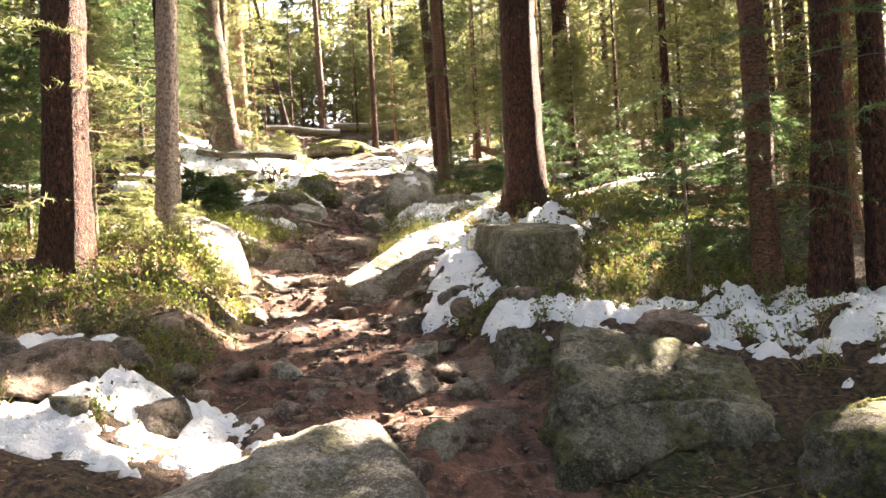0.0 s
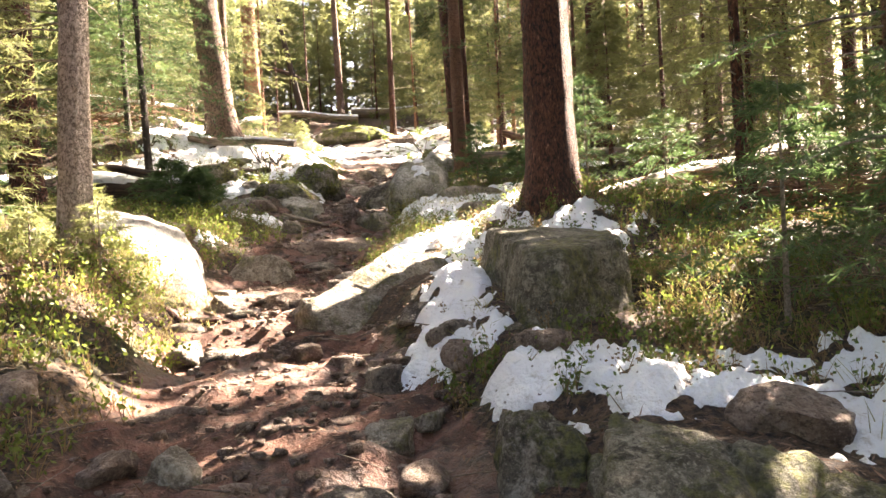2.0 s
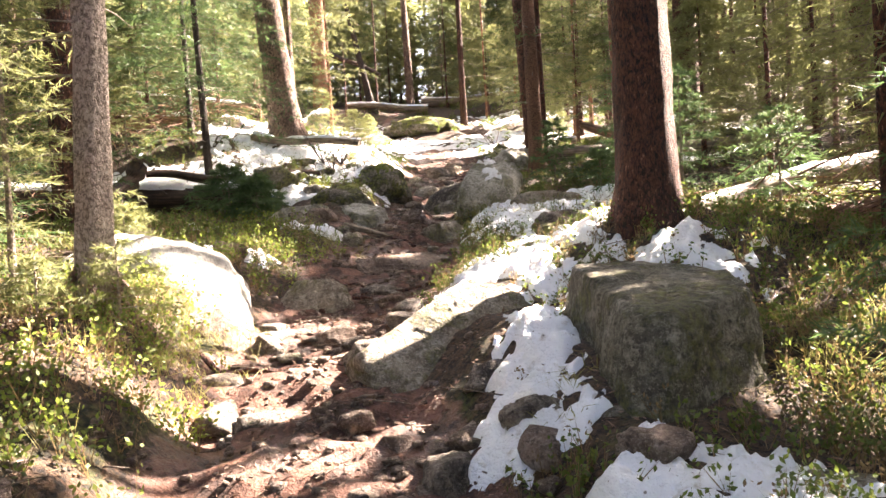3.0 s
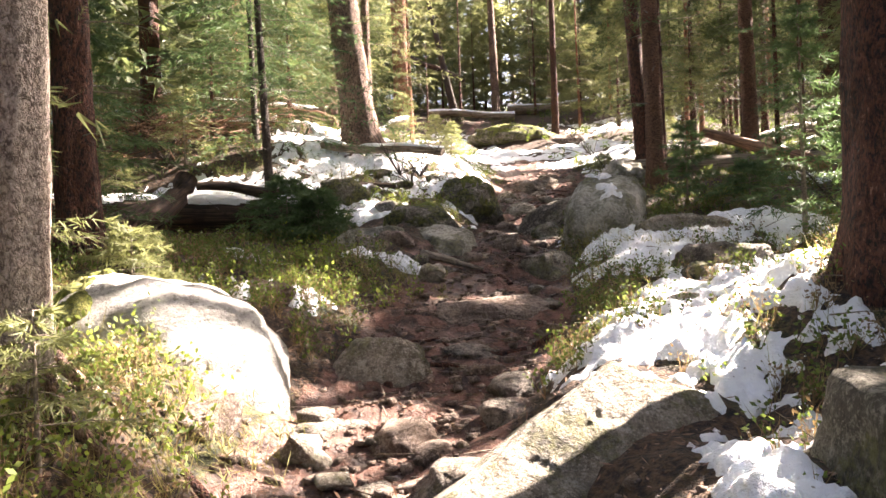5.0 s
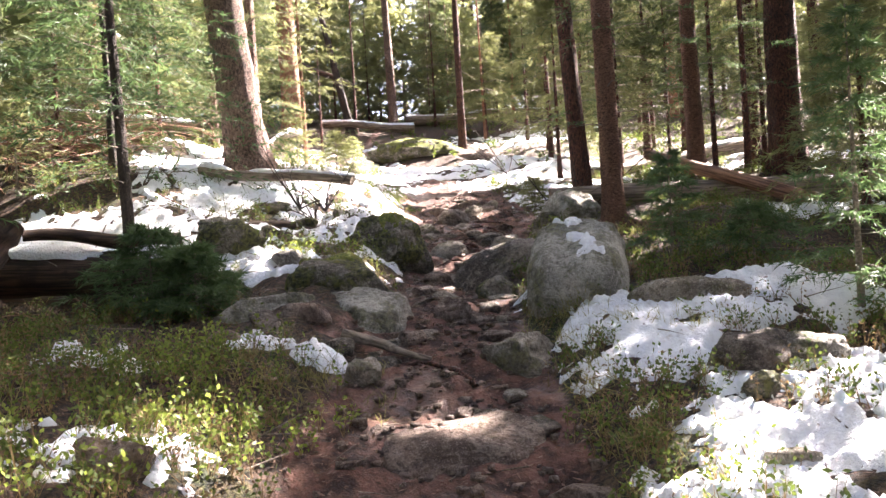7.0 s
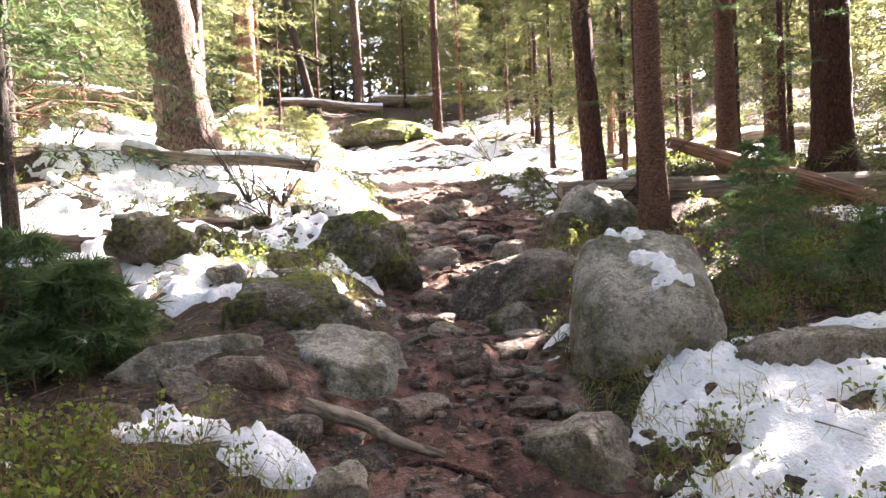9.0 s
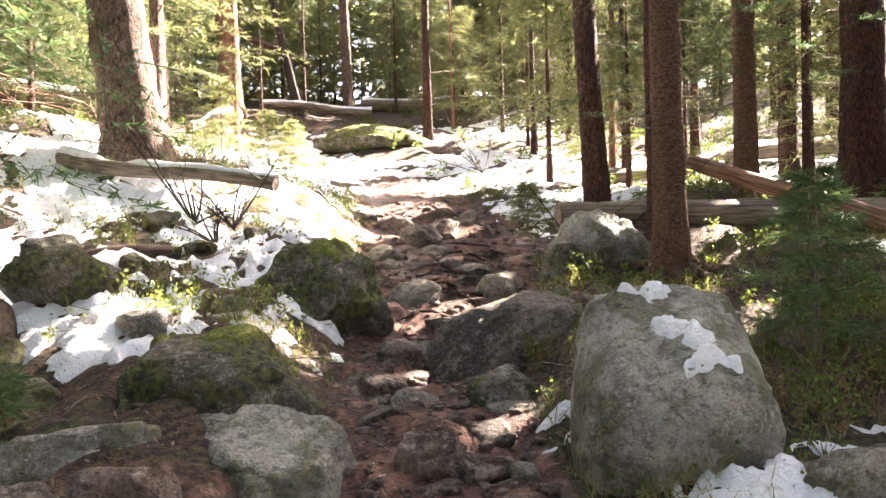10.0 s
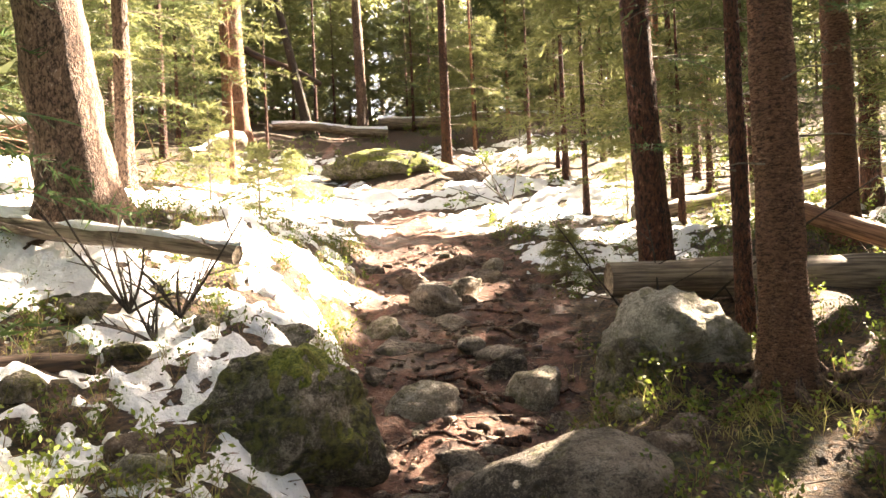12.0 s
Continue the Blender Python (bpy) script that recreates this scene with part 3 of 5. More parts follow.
def lying_on(ob, spots, label, material, name="snow_patch", category="snow"):
    """Snow or moss lying on the top of a stone, in round spots (x, y, radius) in the world."""
    m = ob.matrix_world
    tree_of = bvhtree.BVHTree.FromPolygons([m @ v.co for v in ob.data.vertices], [q.vertices[:] for q in ob.data.polygons])
    s = np.array(spots)
    reach = s[:, 2].max() * 1.5
    cell = max(0.009, reach / 28)
    gx, gy = np.meshgrid(np.arange(s[:, 0].min() - reach, s[:, 0].max() + reach, cell), np.arange(s[:, 1].min() - reach, s[:, 1].max() + reach, cell))
    w = np.full(gx.shape, -1.0)
    for cx, cy, r in spots:
        w = np.maximum(w, 0.75 - np.hypot(gx - cx, gy - cy) / r)
    w = w + 1.5 * (fbm(gx * 10 + 3, gy * 10, 3) - 0.5) + 0.8 * (fbm(gx * 31, gy * 31 + 7, 2) - 0.5)
    z, flat = np.full(gx.shape, -99.0), np.zeros(gx.shape)
    for k in np.ndindex(gx.shape):
        if w[k] > -0.4:
            at, n, _, _ = tree_of.ray_cast(Vector((gx[k], gy[k], 60)), Vector((0, 0, -1)))
            if at is not None:
                z[k], flat[k] = at.z, n.z
    w = np.where(flat > 0.45, w, -1.0)
    thick = 0.032 if category == "snow" else 0.024
    up = np.where(w > 0, thick * (1 - np.exp(-5 * np.clip(w, 0, 1))) * (0.6 + 0.8 * fbm(gx * 22, gy * 22, 2)), 0.12 * np.maximum(w, -0.2)) + 0.004
    faces = grid_faces(gx.shape[1], gx.shape[0])
    faces = faces[(w.ravel()[faces] > -0.04).any(1) & (z.ravel()[faces] > -50).all(1)]
    if not len(faces):
        return None
    verts = np.stack([gx.ravel(), gy.ravel(), (z + up).ravel()], 1)
    used = np.unique(faces)
    back = np.zeros(len(verts), int)
    back[used] = np.arange(len(used))
    return tagged(new(name, mesh_of(name, verts[used], back[faces], material)), label, category, kind="stuff")


# the boulders passed, nearest first, by the height of their tops
flat_rock = hewn("boulder", -0.4, 3.12, 0.2, [(0.1, -0.25, 0.95, 0.36), (-0.25, 0.1, 0.95, 0.38), (0.75, 0.1, 0.6, 0.55), (0.7, -0.7, 0.3, 0.6), (-0.9, 0, 0.3, 0.85), (0.1, 0.95, 0.3, 0.52), (0, -1, 0.2, 0.75), (0, 0, -1, 0.5)], 11, ROCK_MID, "low grey granite boulder half buried beside the trail")
big = hewn("boulder", 1.35, 3.6, 0.4, [(0.5, 0.85, 0.15, 0.36), (0.1, -0.35, 0.93, 0.34), (-0.1, -0.9, 0.42, 0.43), (-0.97, 0.15, 0.2, 0.55), (0.9, -0.3, 0.3, 0.5), (-0.5, -0.5, 0.7, 0.58), (0, 0, -1, 0.7)], 12, ROCK_OLIVE, "large dark mossy granite boulder beside the trail", 0.05, 6)
rock("boulder", 0.80, 4.38, (0.42, 0.65, 0.7), 61, ROCK_MOSS, "narrow mossy boulder leaning against a larger one", 10, top=0.93, sub=5, blocky=0.5, cuts=4)
rock("stone", 1.66, 4.15, (0.42, 0.3, 0.3), 62, ROCK_BROWN, "flat brown stone ringed by snow", 5, top=0.99, sub=4, blocky=0.4, cuts=6)

low = rock("boulder", 2.2, 2.95, (1.0, 0.9, 0.7), 48, ROCK_MOSS, "low grey boulder edged with moss", 25, top=0.66, sub=5, blocky=0.5, cuts=3)
block = hewn("boulder", 1.3, 6.1, 1.12, [(0.04, -0.12, 1, 0.44), (-0.98, -0.10, 0.16, 0.41), (0.64, -0.76, 0.1, 0.42), (0.98, -0.13, 0.08, 0.40), (0.74, 0.67, 0.1, 0.62), (-0.4, 0.9, 0.1, 0.82), (-0.5, -0.8, 0.32, 0.68), (0.3, -0.5, 0.75, 0.60), (0, 0, -1, 0.6)], 14, ROCK_OLIVE, "square grey boulder dusted with snow", 0.022, 6)
rock("boulder", 0.98, 5.55, (0.55, 0.4, 0.3), 15, ROCK_DARK, "flat dark stone at the foot of a boulder", 10, top=1.12)
slab = hewn("boulder", 0.15, 7.33, 1.25, [(0.25, -0.68, 0.69, 0.22), (-0.55, 0.1, 0.8, 0.18), (0.35, 0.1, 0.93, 0.36), (0.95, 0.1, 0.3, 0.57), (0, 1, 0.2, 0.4), (0, 0, -1, 0.5), (-0.8, -0.5, -0.2, 0.74)], 16, ROCK_TAN, "long wedge-shaped granite slab with a mossy flank", 0.022, 6, 1.6)
pale = rock("boulder", -2.2, 8.05, (1.6, 1.35, 1.5), 218, ROCK_PALE, "broad rounded boulder painted sunlit pale with moss on its crown", 10, top=2.0, sub=5, blocky=0.22, cuts=0, rough=0.06)
rock("boulder", -1.0, 8.65, (0.62, 0.55, 0.6), 18, ROCK_TAN, "rounded tan boulder at the trail's edge", 20, top=1.54, sub=5, blocky=0.2, cuts=3)
tall = rock("boulder", 0.58, 12.0, (0.78, 1.15, 1.1), 63, ROCK_GREY, "tall smooth grey boulder with snow on top", -12, 25, top=2.77, sub=5, blocky=0.82, cuts=0, rough=0.06)
broad_rock = rock("boulder", -1.47, 12.4, (1.25, 0.95, 0.9), 220, ROCK_MOSS, "broad mossy boulder on the bank", 12, 10, top=2.58, sub=5, blocky=0.7, cuts=4)
rock("boulder", -2.6, 12.35, (1.0, 0.8, 0.8), 37, ROCK_MOSS, "mossy boulder beside the rotten log", -18, top=2.52, sub=5, blocky=0.4, cuts=9)
bank = rock("boulder", -1.22, 14.0, (1.05, 0.95, 1.0), 21, ROCK_MOSS, "moss-covered boulder holding the bank", 25, top=3.0, sub=5, blocky=0.45, cuts=8, rough=0.13)
hewn("boulder", -1.05, 11.8, 2.05, [(0.15, -0.35, 0.9, 0.17), (0.9, -0.3, 0.25, 0.24), (-0.6, -0.7, 0.35, 0.25), (-0.9, 0.2, 0.3, 0.3), (0.3, 0.9, 0.2, 0.28), (0.5, -0.8, 0.2, 0.22), (0, 0, -1, 0.4)], 22, ROCK_GREY, "cracked grey flat boulder beside the trail", 0.022)
hewn("boulder", -1.5, 11.78, 2.02, [(-0.1, -0.45, 0.85, 0.15), (0.8, -0.5, 0.2, 0.22), (-0.8, -0.5, 0.3, 0.26), (0.1, 0.95, 0.2, 0.26), (0, -0.95, 0.3, 0.25), (0, 0, -1, 0.4)], 23, ROCK_GREY, "angular grey slab leaning beside the trail", 0.022)
rock("boulder", -1.85, 11.75, (1.0, 0.55, 0.5), 23, ROCK_GREY, "layered grey slab beside the trail", 10, top=2.33, sub=5, blocky=0.5, cuts=11)
rock("boulder", 0.13, 13.42, (1.1, 0.62, 0.75), 24, ROCK_DARK, "long dark smooth boulder beside the step", 4, 12, top=2.66, sub=5, blocky=0.55, cuts=2, rough=0.06, roll=-17)
rock("boulder", -0.05, 12.75, (0.42, 0.36, 0.42), 45, ROCK_MOSS, "small mossy boulder at the foot of a larger one", 30, top=2.33, cuts=6)
rock("boulder", -0.40, 14.75, (0.6, 0.42, 0.5), 25, ROCK_TAN, "tan stone forming a step", 5, top=2.68, blocky=0.3, cuts=9)
rock("boulder", 0.25, 14.8, (0.42, 0.36, 0.45), 26, ROCK_TAN, "squarish tan stone beside the trail", -15, top=2.72, blocky=0.6)
rock("boulder", 0.97, 14.55, (0.62, 0.85, 1.0), 27, ROCK_GREY, "angular mossy grey boulder before the log", 20, 16, top=3.2, sub=5, blocky=0.6, cuts=3)
rock("boulder", 0.70, 14.35, (0.42, 0.4, 0.5), 46, ROCK_MOSS, "mossy grey boulder leaning on a larger one", -20, top=2.95, blocky=0.5, cuts=5)
rock("boulder", -0.5, 9.95, (1.0, 0.75, 0.34), 28, ROCK_BROWN, "flat reddish stone step across the trail", 5, top=1.69, blocky=0.5, cuts=8, rough=0.07)
rock("boulder", 1.25, 11.25, (0.95, 0.45, 0.5), 47, ROCK_TAN, "flat tan rock with snow on it", 8, 0, top=gz(1.25, 11.25) + 0.17, sub=5, blocky=0.6, cuts=4)
rock("boulder", -1.9, 9.1, (0.35, 0.3, 0.28), 29, ROCK_BROWN, "reddish stone in the undergrowth", 0, sink=0.4)
rock("boulder", -2.6, 13.5, (0.7, 0.5, 0.5), 30, ROCK_MOSS, "mossy boulder poking through snow", 30, sink=0.45, cuts=9)
hump = rock("boulder", -1.0, 24.6, (2.8, 1.6, 0.7), 31, ROCK_MOSS, "low mossy hump of rock beside the trail", 12, sink=0.55, cuts=4, rough=0.12)
rock("boulder", 0.35, 24.3, (1.8, 1.2, 0.55), 32, ROCK_BROWN, "low brown mossy hump of rock beside a slim spruce", -10, sink=0.55, cuts=5, rough=0.14)
rock("boulder", -2.2, 22.3, (0.9, 0.6, 0.5), 33, ROCK_MOSS, "mossy boulder at the bend of the trail", 10, sink=0.45, cuts=6)
TRAIL = "stones in the trail"
spots = [
    (-1.15, 7.6, 0.34), (-0.72, 7.75, 0.36), (-0.35, 7.15, 0.5), (-0.2, 7.9, 0.3), (-1.55, 7.45, 0.4), (0.4, 6.3, 0.25), (0.55, 5.75, 0.3), (-1.35, 4.9, 0.26),
    (-0.91, 4.65, 0.30), (-0.62, 4.6, 0.34), (-1.09, 3.75, 0.34), (-1.72, 4.0, 0.62), (-1.45, 3.6, 0.3), (-0.55, 4.05, 0.2), (0.15, 4.1, 0.38), (0.23, 5.6, 0.32),
    (0.25, 4.85, 0.3), (0.4, 4.4, 0.24), (0.5, 3.6, 0.3), (0.42, 5.0, 0.2), (-1.2, 7.95, 0.24), (-0.05, 5.9, 0.2), (-0.3, 6.2, 0.2), (0.65, 5.5, 0.26), (-1.05, 10.7, 0.34), (-0.05, 10.95, 0.55), (-0.1, 10.4, 0.18),
    (0.85, 8.9, 0.25), (-1.5, 11.45, 0.3), (-1.25, 11.15, 0.2), (-0.75, 11.35, 0.24), (-1.75, 11.3, 0.34), (-2.0, 11.1, 0.25), (1.2, 10.2, 0.5), (-0.45, 12.0, 0.4), (-0.7, 12.9, 0.3), (0.64, 13.5, 0.2), (-1.65, 13.5, 0.26), (-0.3, 16.6, 0.5),
    (-0.15, 16.95, 0.55), (0.35, 16.0, 0.3), (-0.7, 16.0, 0.4), (0.2, 17.6, 0.35), (-0.75, 15.2, 0.3), (0.55, 14.3, 0.26), (0.62, 14.0, 0.2), (0.72, 13.62, 0.2), (0.3, 18.0, 0.3),
    (-2.1, 4.3, 0.35), (-1.45, 4.25, 0.4), (-1.15, 4.3, 0.28), (-1.0, 4.15, 0.2), (-0.72, 4.0, 0.24), (0.25, 3.45, 0.3), (0.1, 3.2, 0.26), (0.48, 4.05, 0.2), (1.55, 5.0, 0.2), (1.0, 5.15, 0.3),
    (-0.1, 15.6, 0.26), (-0.55, 13.5, 0.36), (-0.75, 14.3, 0.3), (0.1, 15.2, 0.3), (-0.5, 17.4, 0.45), (-0.15, 18.2, 0.4), (-0.95, 17.9, 0.3),
]
kinds = (ROCK_BROWN, ROCK_DARK, ROCK_TAN)
names = ("muddy brown stone set in the trail", "damp dark stone set in the trail", "tan granite stone set in the trail")
rng = np.random.default_rng(3)
for k, (x, y, s) in enumerate(spots):
    i = int(rng.integers(3))
    rock("stone", x, y, (s * rng.uniform(0.9, 1.3), s * rng.uniform(0.75, 1.0), s * rng.uniform(0.6, 0.85)), 100 + k, kinds[i], names[i], rng.uniform(0, 180), rng.uniform(-10, 10), 0.55, 4 if s > 0.28 else 3, rng.uniform(0.3, 0.9), 7, 0.14, TRAIL)
for k, (x, y, s) in enumerate([(-2.0, 14.35, 0.22), (-1.55, 13.3, 0.2), (-2.3, 13.9, 0.2), (-1.95, 12.95, 0.3), (-2.45, 14.85, 0.3), (-1.25, 14.95, 0.24), (-1.7, 14.75, 0.2), (-3.0, 14.2, 0.35), (-2.7, 12.9, 0.3), (1.5, 10.1, 0.3), (1.05, 9.7, 0.22), (1.75, 9.3, 0.24)]):
    rock("stone", x, y, (s * 1.3, s, s * 0.8), 620 + k, (ROCK_MOSS, ROCK_MID)[k % 2], "mossy stone poking through old snow", 37 * k, 0, 0.4, 4, 0.3, 7, 0.12, "stones in the snow")
for k in range(85):
    y = rng.uniform(3.2, 18) if k % 3 else rng.uniform(11, 14.5)
    x = float(smooth_interp(y, TY, TX)) + rng.uniform(-1, 1) * float(trail_half(y)) * 1.1
    s = rng.uniform(0.14, 0.34)
    i = int(rng.choice(3, p=(0.45, 0.45, 0.1)))
    rock("stone", x, y, (s * rng.uniform(1.0, 1.7), s, s * rng.uniform(0.5, 0.65)), 700 + k, kinds[i], names[i], rng.uniform(0, 180), rng.uniform(-14, 14), 0.7, 3, rng.uniform(0.3, 0.8), 12, 0.15, TRAIL)
for k in range(120):
    y = rng.uniform(3.0, 19)
    x = float(smooth_interp(y, TY, TX)) + rng.normal() * float(trail_half(y)) * 0.65
    s = 0.04 + 0.13 * rng.random() ** 2.2
    i = int(rng.choice(3, p=(0.6, 0.25, 0.15)))
    rock("stone", x, y, (s * 1.4, s, s * 0.6), 300 + k % 40, kinds[i], names[i], rng.uniform(0, 360), 0, 0.45, 2, 0.5, 14, 0.14, TRAIL)
for patch in ([(0.47, 12.08, 0.07), (0.56, 12.04, 0.09)], [(0.54, 11.76, 0.07), (0.60, 11.66, 0.09), (0.60, 11.53, 0.09)]):
    lying_on(tall, patch, "small patch of snow on a grey boulder", SNOW)
lying_on(block, [(1.42, 6.45, 0.2), (1.2, 6.6, 0.15), (1.55, 6.3, 0.12)], "dusting of snow on a square boulder", SNOW)
for stone, at_spots in ((pale, [(-2.55, 7.8, 0.2), (-2.55, 8.1, 0.2), (-2.35, 7.65, 0.13), (-2.65, 7.95, 0.12), (-2.42, 8.0, 0.1)]), (low, [(2.0, 3.1, 0.2)]), (bank, [(-0.95, 13.95, 0.25)]), (hump, [(-0.9, 24.4, 1.0)]),
                        (big, [(1.2, 3.75, 0.2), (1.75, 3.4, 0.25), (0.95, 3.8, 0.2)]), (broad_rock, [(-1.9, 12.5, 0.3), (-1.3, 12.5, 0.25)])):
    for spot in at_spots:
        lying_on(stone, [spot], "yellow-green moss cushion growing on a boulder", MOSS, "moss_cushion", "moss")

# pebbles and broken bits, too many to count
rng = np.random.default_rng(8)
n = 2600
py = rng.uniform(2.6, 19, n)
px = smooth_interp(py, TY, TX) + rng.normal(size=n) * trail_half(py) * 0.7
pr = 0.008 + 0.022 * rng.random(n) ** 2
box = np.array([[a, b, c] for c in (-1, 1) for a, b in ((-1, -1), (1, -1), (1, 1), (-1, 1))], float)
quads = np.array([(0, 3, 2, 1), (4, 5, 6, 7), (0, 1, 5, 4), (1, 2, 6, 5), (2, 3, 7, 6), (3, 0, 4, 7)])
v = box[None] * pr[:, None, None] * rng.uniform(0.55, 1.25, (n, 8, 1)) * np.array([1.2, 0.9, 0.6])
a = rng.uniform(0, 6.3, n)
ca, sa = np.cos(a)[:, None], np.sin(a)[:, None]
v = np.stack([v[..., 0] * ca - v[..., 1] * sa, v[..., 0] * sa + v[..., 1] * ca, v[..., 2]], -1)
v = v + np.stack([px, py, ground(px, py) + relief(px, py) + pr * 0.3], -1)[:, None]
f = (quads[None] + (np.arange(n) * 8)[:, None, None]).reshape(-1, 4)
tagged(new("gravel", mesh_of("gravel", v.reshape(-1, 3), f, ROCK_BROWN, False)), "loose brown gravel and pebbles on the dirt trail", "gravel", kind="stuff")

# ---- where boughs are left out so the sun reaches the ground: x, y, half width, half length ----
SUNNY = [
    (-2.6, 7.75, 1.0, 1.0), (1.9, 5.6, 0.3, 0.25), (5.5, 10.5, 1.0, 1.0), (0.62, 6.1, 0.2, 0.4), (0.5, 20.6, 1.5, 1.0), (3.2, 19.5, 1.6, 1.2), (3.5, 24.5, 2.0, 1.5), (1.5, 25.5, 1.6, 1.4), (-0.1, 7.4, 0.35, 0.4), (-0.95, 7.45, 0.65, 0.75),
    (-1.8, 7.6, 1.3, 0.95), (-0.9, 7.3, 0.7, 0.6), (0.95, 8.0, 0.8, 1.0), (1.3, 9.5, 0.9, 0.7), (-0.35, 5.7, 0.6, 0.3), (0.3, 8.5, 0.5, 0.4), (1.8, 9.2, 0.7, 0.6), (-0.4, 3.3, 0.25, 0.15), (-1.75, 15.9, 0.8, 0.8), (-1.1, 16.9, 0.35, 0.5),
    (-0.3, 17.0, 0.6, 0.35), (-0.6, 18.6, 0.7, 0.5), (-0.9, 24.2, 1.8, 1.4), (-0.4, 14.4, 0.55, 0.35), (0.1, 3.75, 0.3, 0.2), (-0.25, 4.9, 0.45, 0.22), (0.2, 4.35, 0.25, 0.15), (2.1, 2.7, 0.5, 0.3), (2.7, 3.3, 0.4, 0.3), (1.4, 3.9, 0.25, 0.12), (-1.6, 3.6, 0.35, 0.15), (-0.9, 3.4, 0.3, 0.12), (-0.3, 13.1, 0.3, 0.22), (0.1, 12.6, 0.2, 0.15), (-1.2, 12.95, 0.25, 0.15), (0.6, 12.1, 0.3, 0.25), (-2.2, 12.9, 0.4, 0.2), (1.3, 13.1, 0.3, 0.2), (-0.6, 10.0, 0.35, 0.2), (1.5, 4.6, 0.35, 0.25), (-3.2, 7.5, 0.9, 0.7),
    (2.0, 19.0, 0.7, 0.6), (-4.0, 17.6, 1.0, 1.0), (-2.6, 21.0, 1.2, 1.5), (2.6, 8.6, 0.5, 0.5), (2.2, 6.6, 0.6, 0.5), (3.2, 7.0, 0.4, 0.4), (-1.7, 9.4, 0.4, 0.2), (3.4, 10.5, 1.2, 1.2), (-5.5, 24, 3, 3), (4.5, 22, 2.2, 2.2),
]


# and where it strikes trunks from the side
for x, y in ((-1.8, 6.6), (-2.3, 5.7), (-3.1, 16.25), (-4.9, 28.6), (-2.0, 31.0), (1.62, 7.9), (4.35, 16.4)):
    SUNNY += [(x - 0.952 * h, y - 0.717 * h, 0.45, 0.45) for h in (0.5, 1.0, 1.5, 2.0, 2.6, 3.2, 3.8)]


def sunny(p, pad=0.0):
    """Whether the shadow of points p falls on one of the sunny spots."""
    s = np.array(SUN)
    z = ground(p[:, 0], p[:, 1])
    for _ in range(4):
        q = p - s * ((p[:, 2] - z) / s[2])[:, None]
        z = ground(q[:, 0], q[:, 1])
    hit = np.zeros(len(p), bool)
    for cx, cy, rx, ry in SUNNY:
        hit |= ((q[:, 0] - cx) / (rx + pad)) ** 2 + ((q[:, 1] - cy) / (ry + pad)) ** 2 < 1
    return hit


def boughs(base, low, high, reach, count, twigs, tufts, size, rng, lean=(0, 0), droop=0.28, gaps=True, broad=0.2):
    """The needles of a conifer, as slim blades in sprays along drooping boughs, in coordinates of its foot; gaps: left thin where the sun comes through."""
    u = (np.arange(count) + rng.random(count)) / count
    h = low + (high - low) * u ** 0.85
    r = reach * (1 - (h - low) / (high - low + 0.01)) ** 0.75 * rng.uniform(0.65, 1.12, count) + reach * 0.08
    az = np.arange(count) * 2.39996 + rng.uniform(-0.5, 0.5, count)
    out = np.stack([np.cos(az), np.sin(az), np.zeros(count)], 1)
    root = np.stack([lean[0] * h, lean[1] * h, h], 1)
    if gaps:
        mid, tip = root + out * r[:, None] * 0.5 + base, root + out * r[:, None] + base
        keep = ~(sunny(root + base, 0.1) & sunny(mid, 0.1) & sunny(tip, 0.1))
        h, r, out, root = h[keep], r[keep], out[keep], root[keep]
        count = len(h)
        if not count:
            return np.zeros((4, 3)), np.array([[0, 1, 2, 3]]), root, out, r
    side = np.cross(out, (0, 0, 1.0))
    s = (np.arange(twigs) + 0.5) / twigs * 0.88 + 0.12
    s = np.broadcast_to(s, (count, twigs)) + rng.normal(size=(count, twigs)) * 0.02
    rise = rng.uniform(-0.05, 0.28, count)
    spine = root[:, None] + out[:, None] * (s * r[:, None])[..., None] + np.array([0, 0, 1.0]) * ((rise[:, None] * s - droop * s * s) * r[:, None])[..., None]
    sign = np.where(np.arange(twigs) % 2, 1.0, -1.0)[None]
    ang = rng.uniform(0.6, 1.15, (count, twigs))
    td = out[:, None] * np.cos(ang)[..., None] + side[:, None] * (np.sin(ang) * sign)[..., None] + np.array([0, 0, 1.0]) * rng.uniform(-0.55, 0.05, (count, twigs))[..., None]
    td = unit(td)
    tl = (r[:, None] * 0.42 * (1.05 - 0.75 * s) + size * 0.6) * rng.uniform(0.7, 1.2, (count, twigs))
    f = (np.arange(tufts) + 0.3) / tufts
    p = spine[:, :, None] + td[:, :, None] * (tl[..., None] * f)[..., None]
    p = p.reshape(-1, 3)
    d = np.repeat(td.reshape(-1, 3), tufts, 0) + rng.normal(size=(len(p), 3)) * 0.38
    d = unit(d)
    if gaps:
        lit = ~sunny(p + d * size * 0.5 + base, 0.06)
        p, d = p[lit], d[lit]
        if not len(p):
            return np.zeros((4, 3)), np.array([[0, 1, 2, 3]]), root, out, r
    thin = 1.15
    if size < 0.2:
        p, d, thin = np.repeat(p, 2, 0), np.repeat(d, 2, 0), 0.62
        d = unit(d + rng.normal(size=d.shape) * 0.32)
    w = unit(np.cross(d, rng.normal(size=(len(p), 3)) * 0.7 + (0, 0, 0.6)))
    v, q = spikes(p, d, w, size * rng.uniform(0.75, 1.4, len(p)), size * broad * thin)
    return v, q, root, out, r


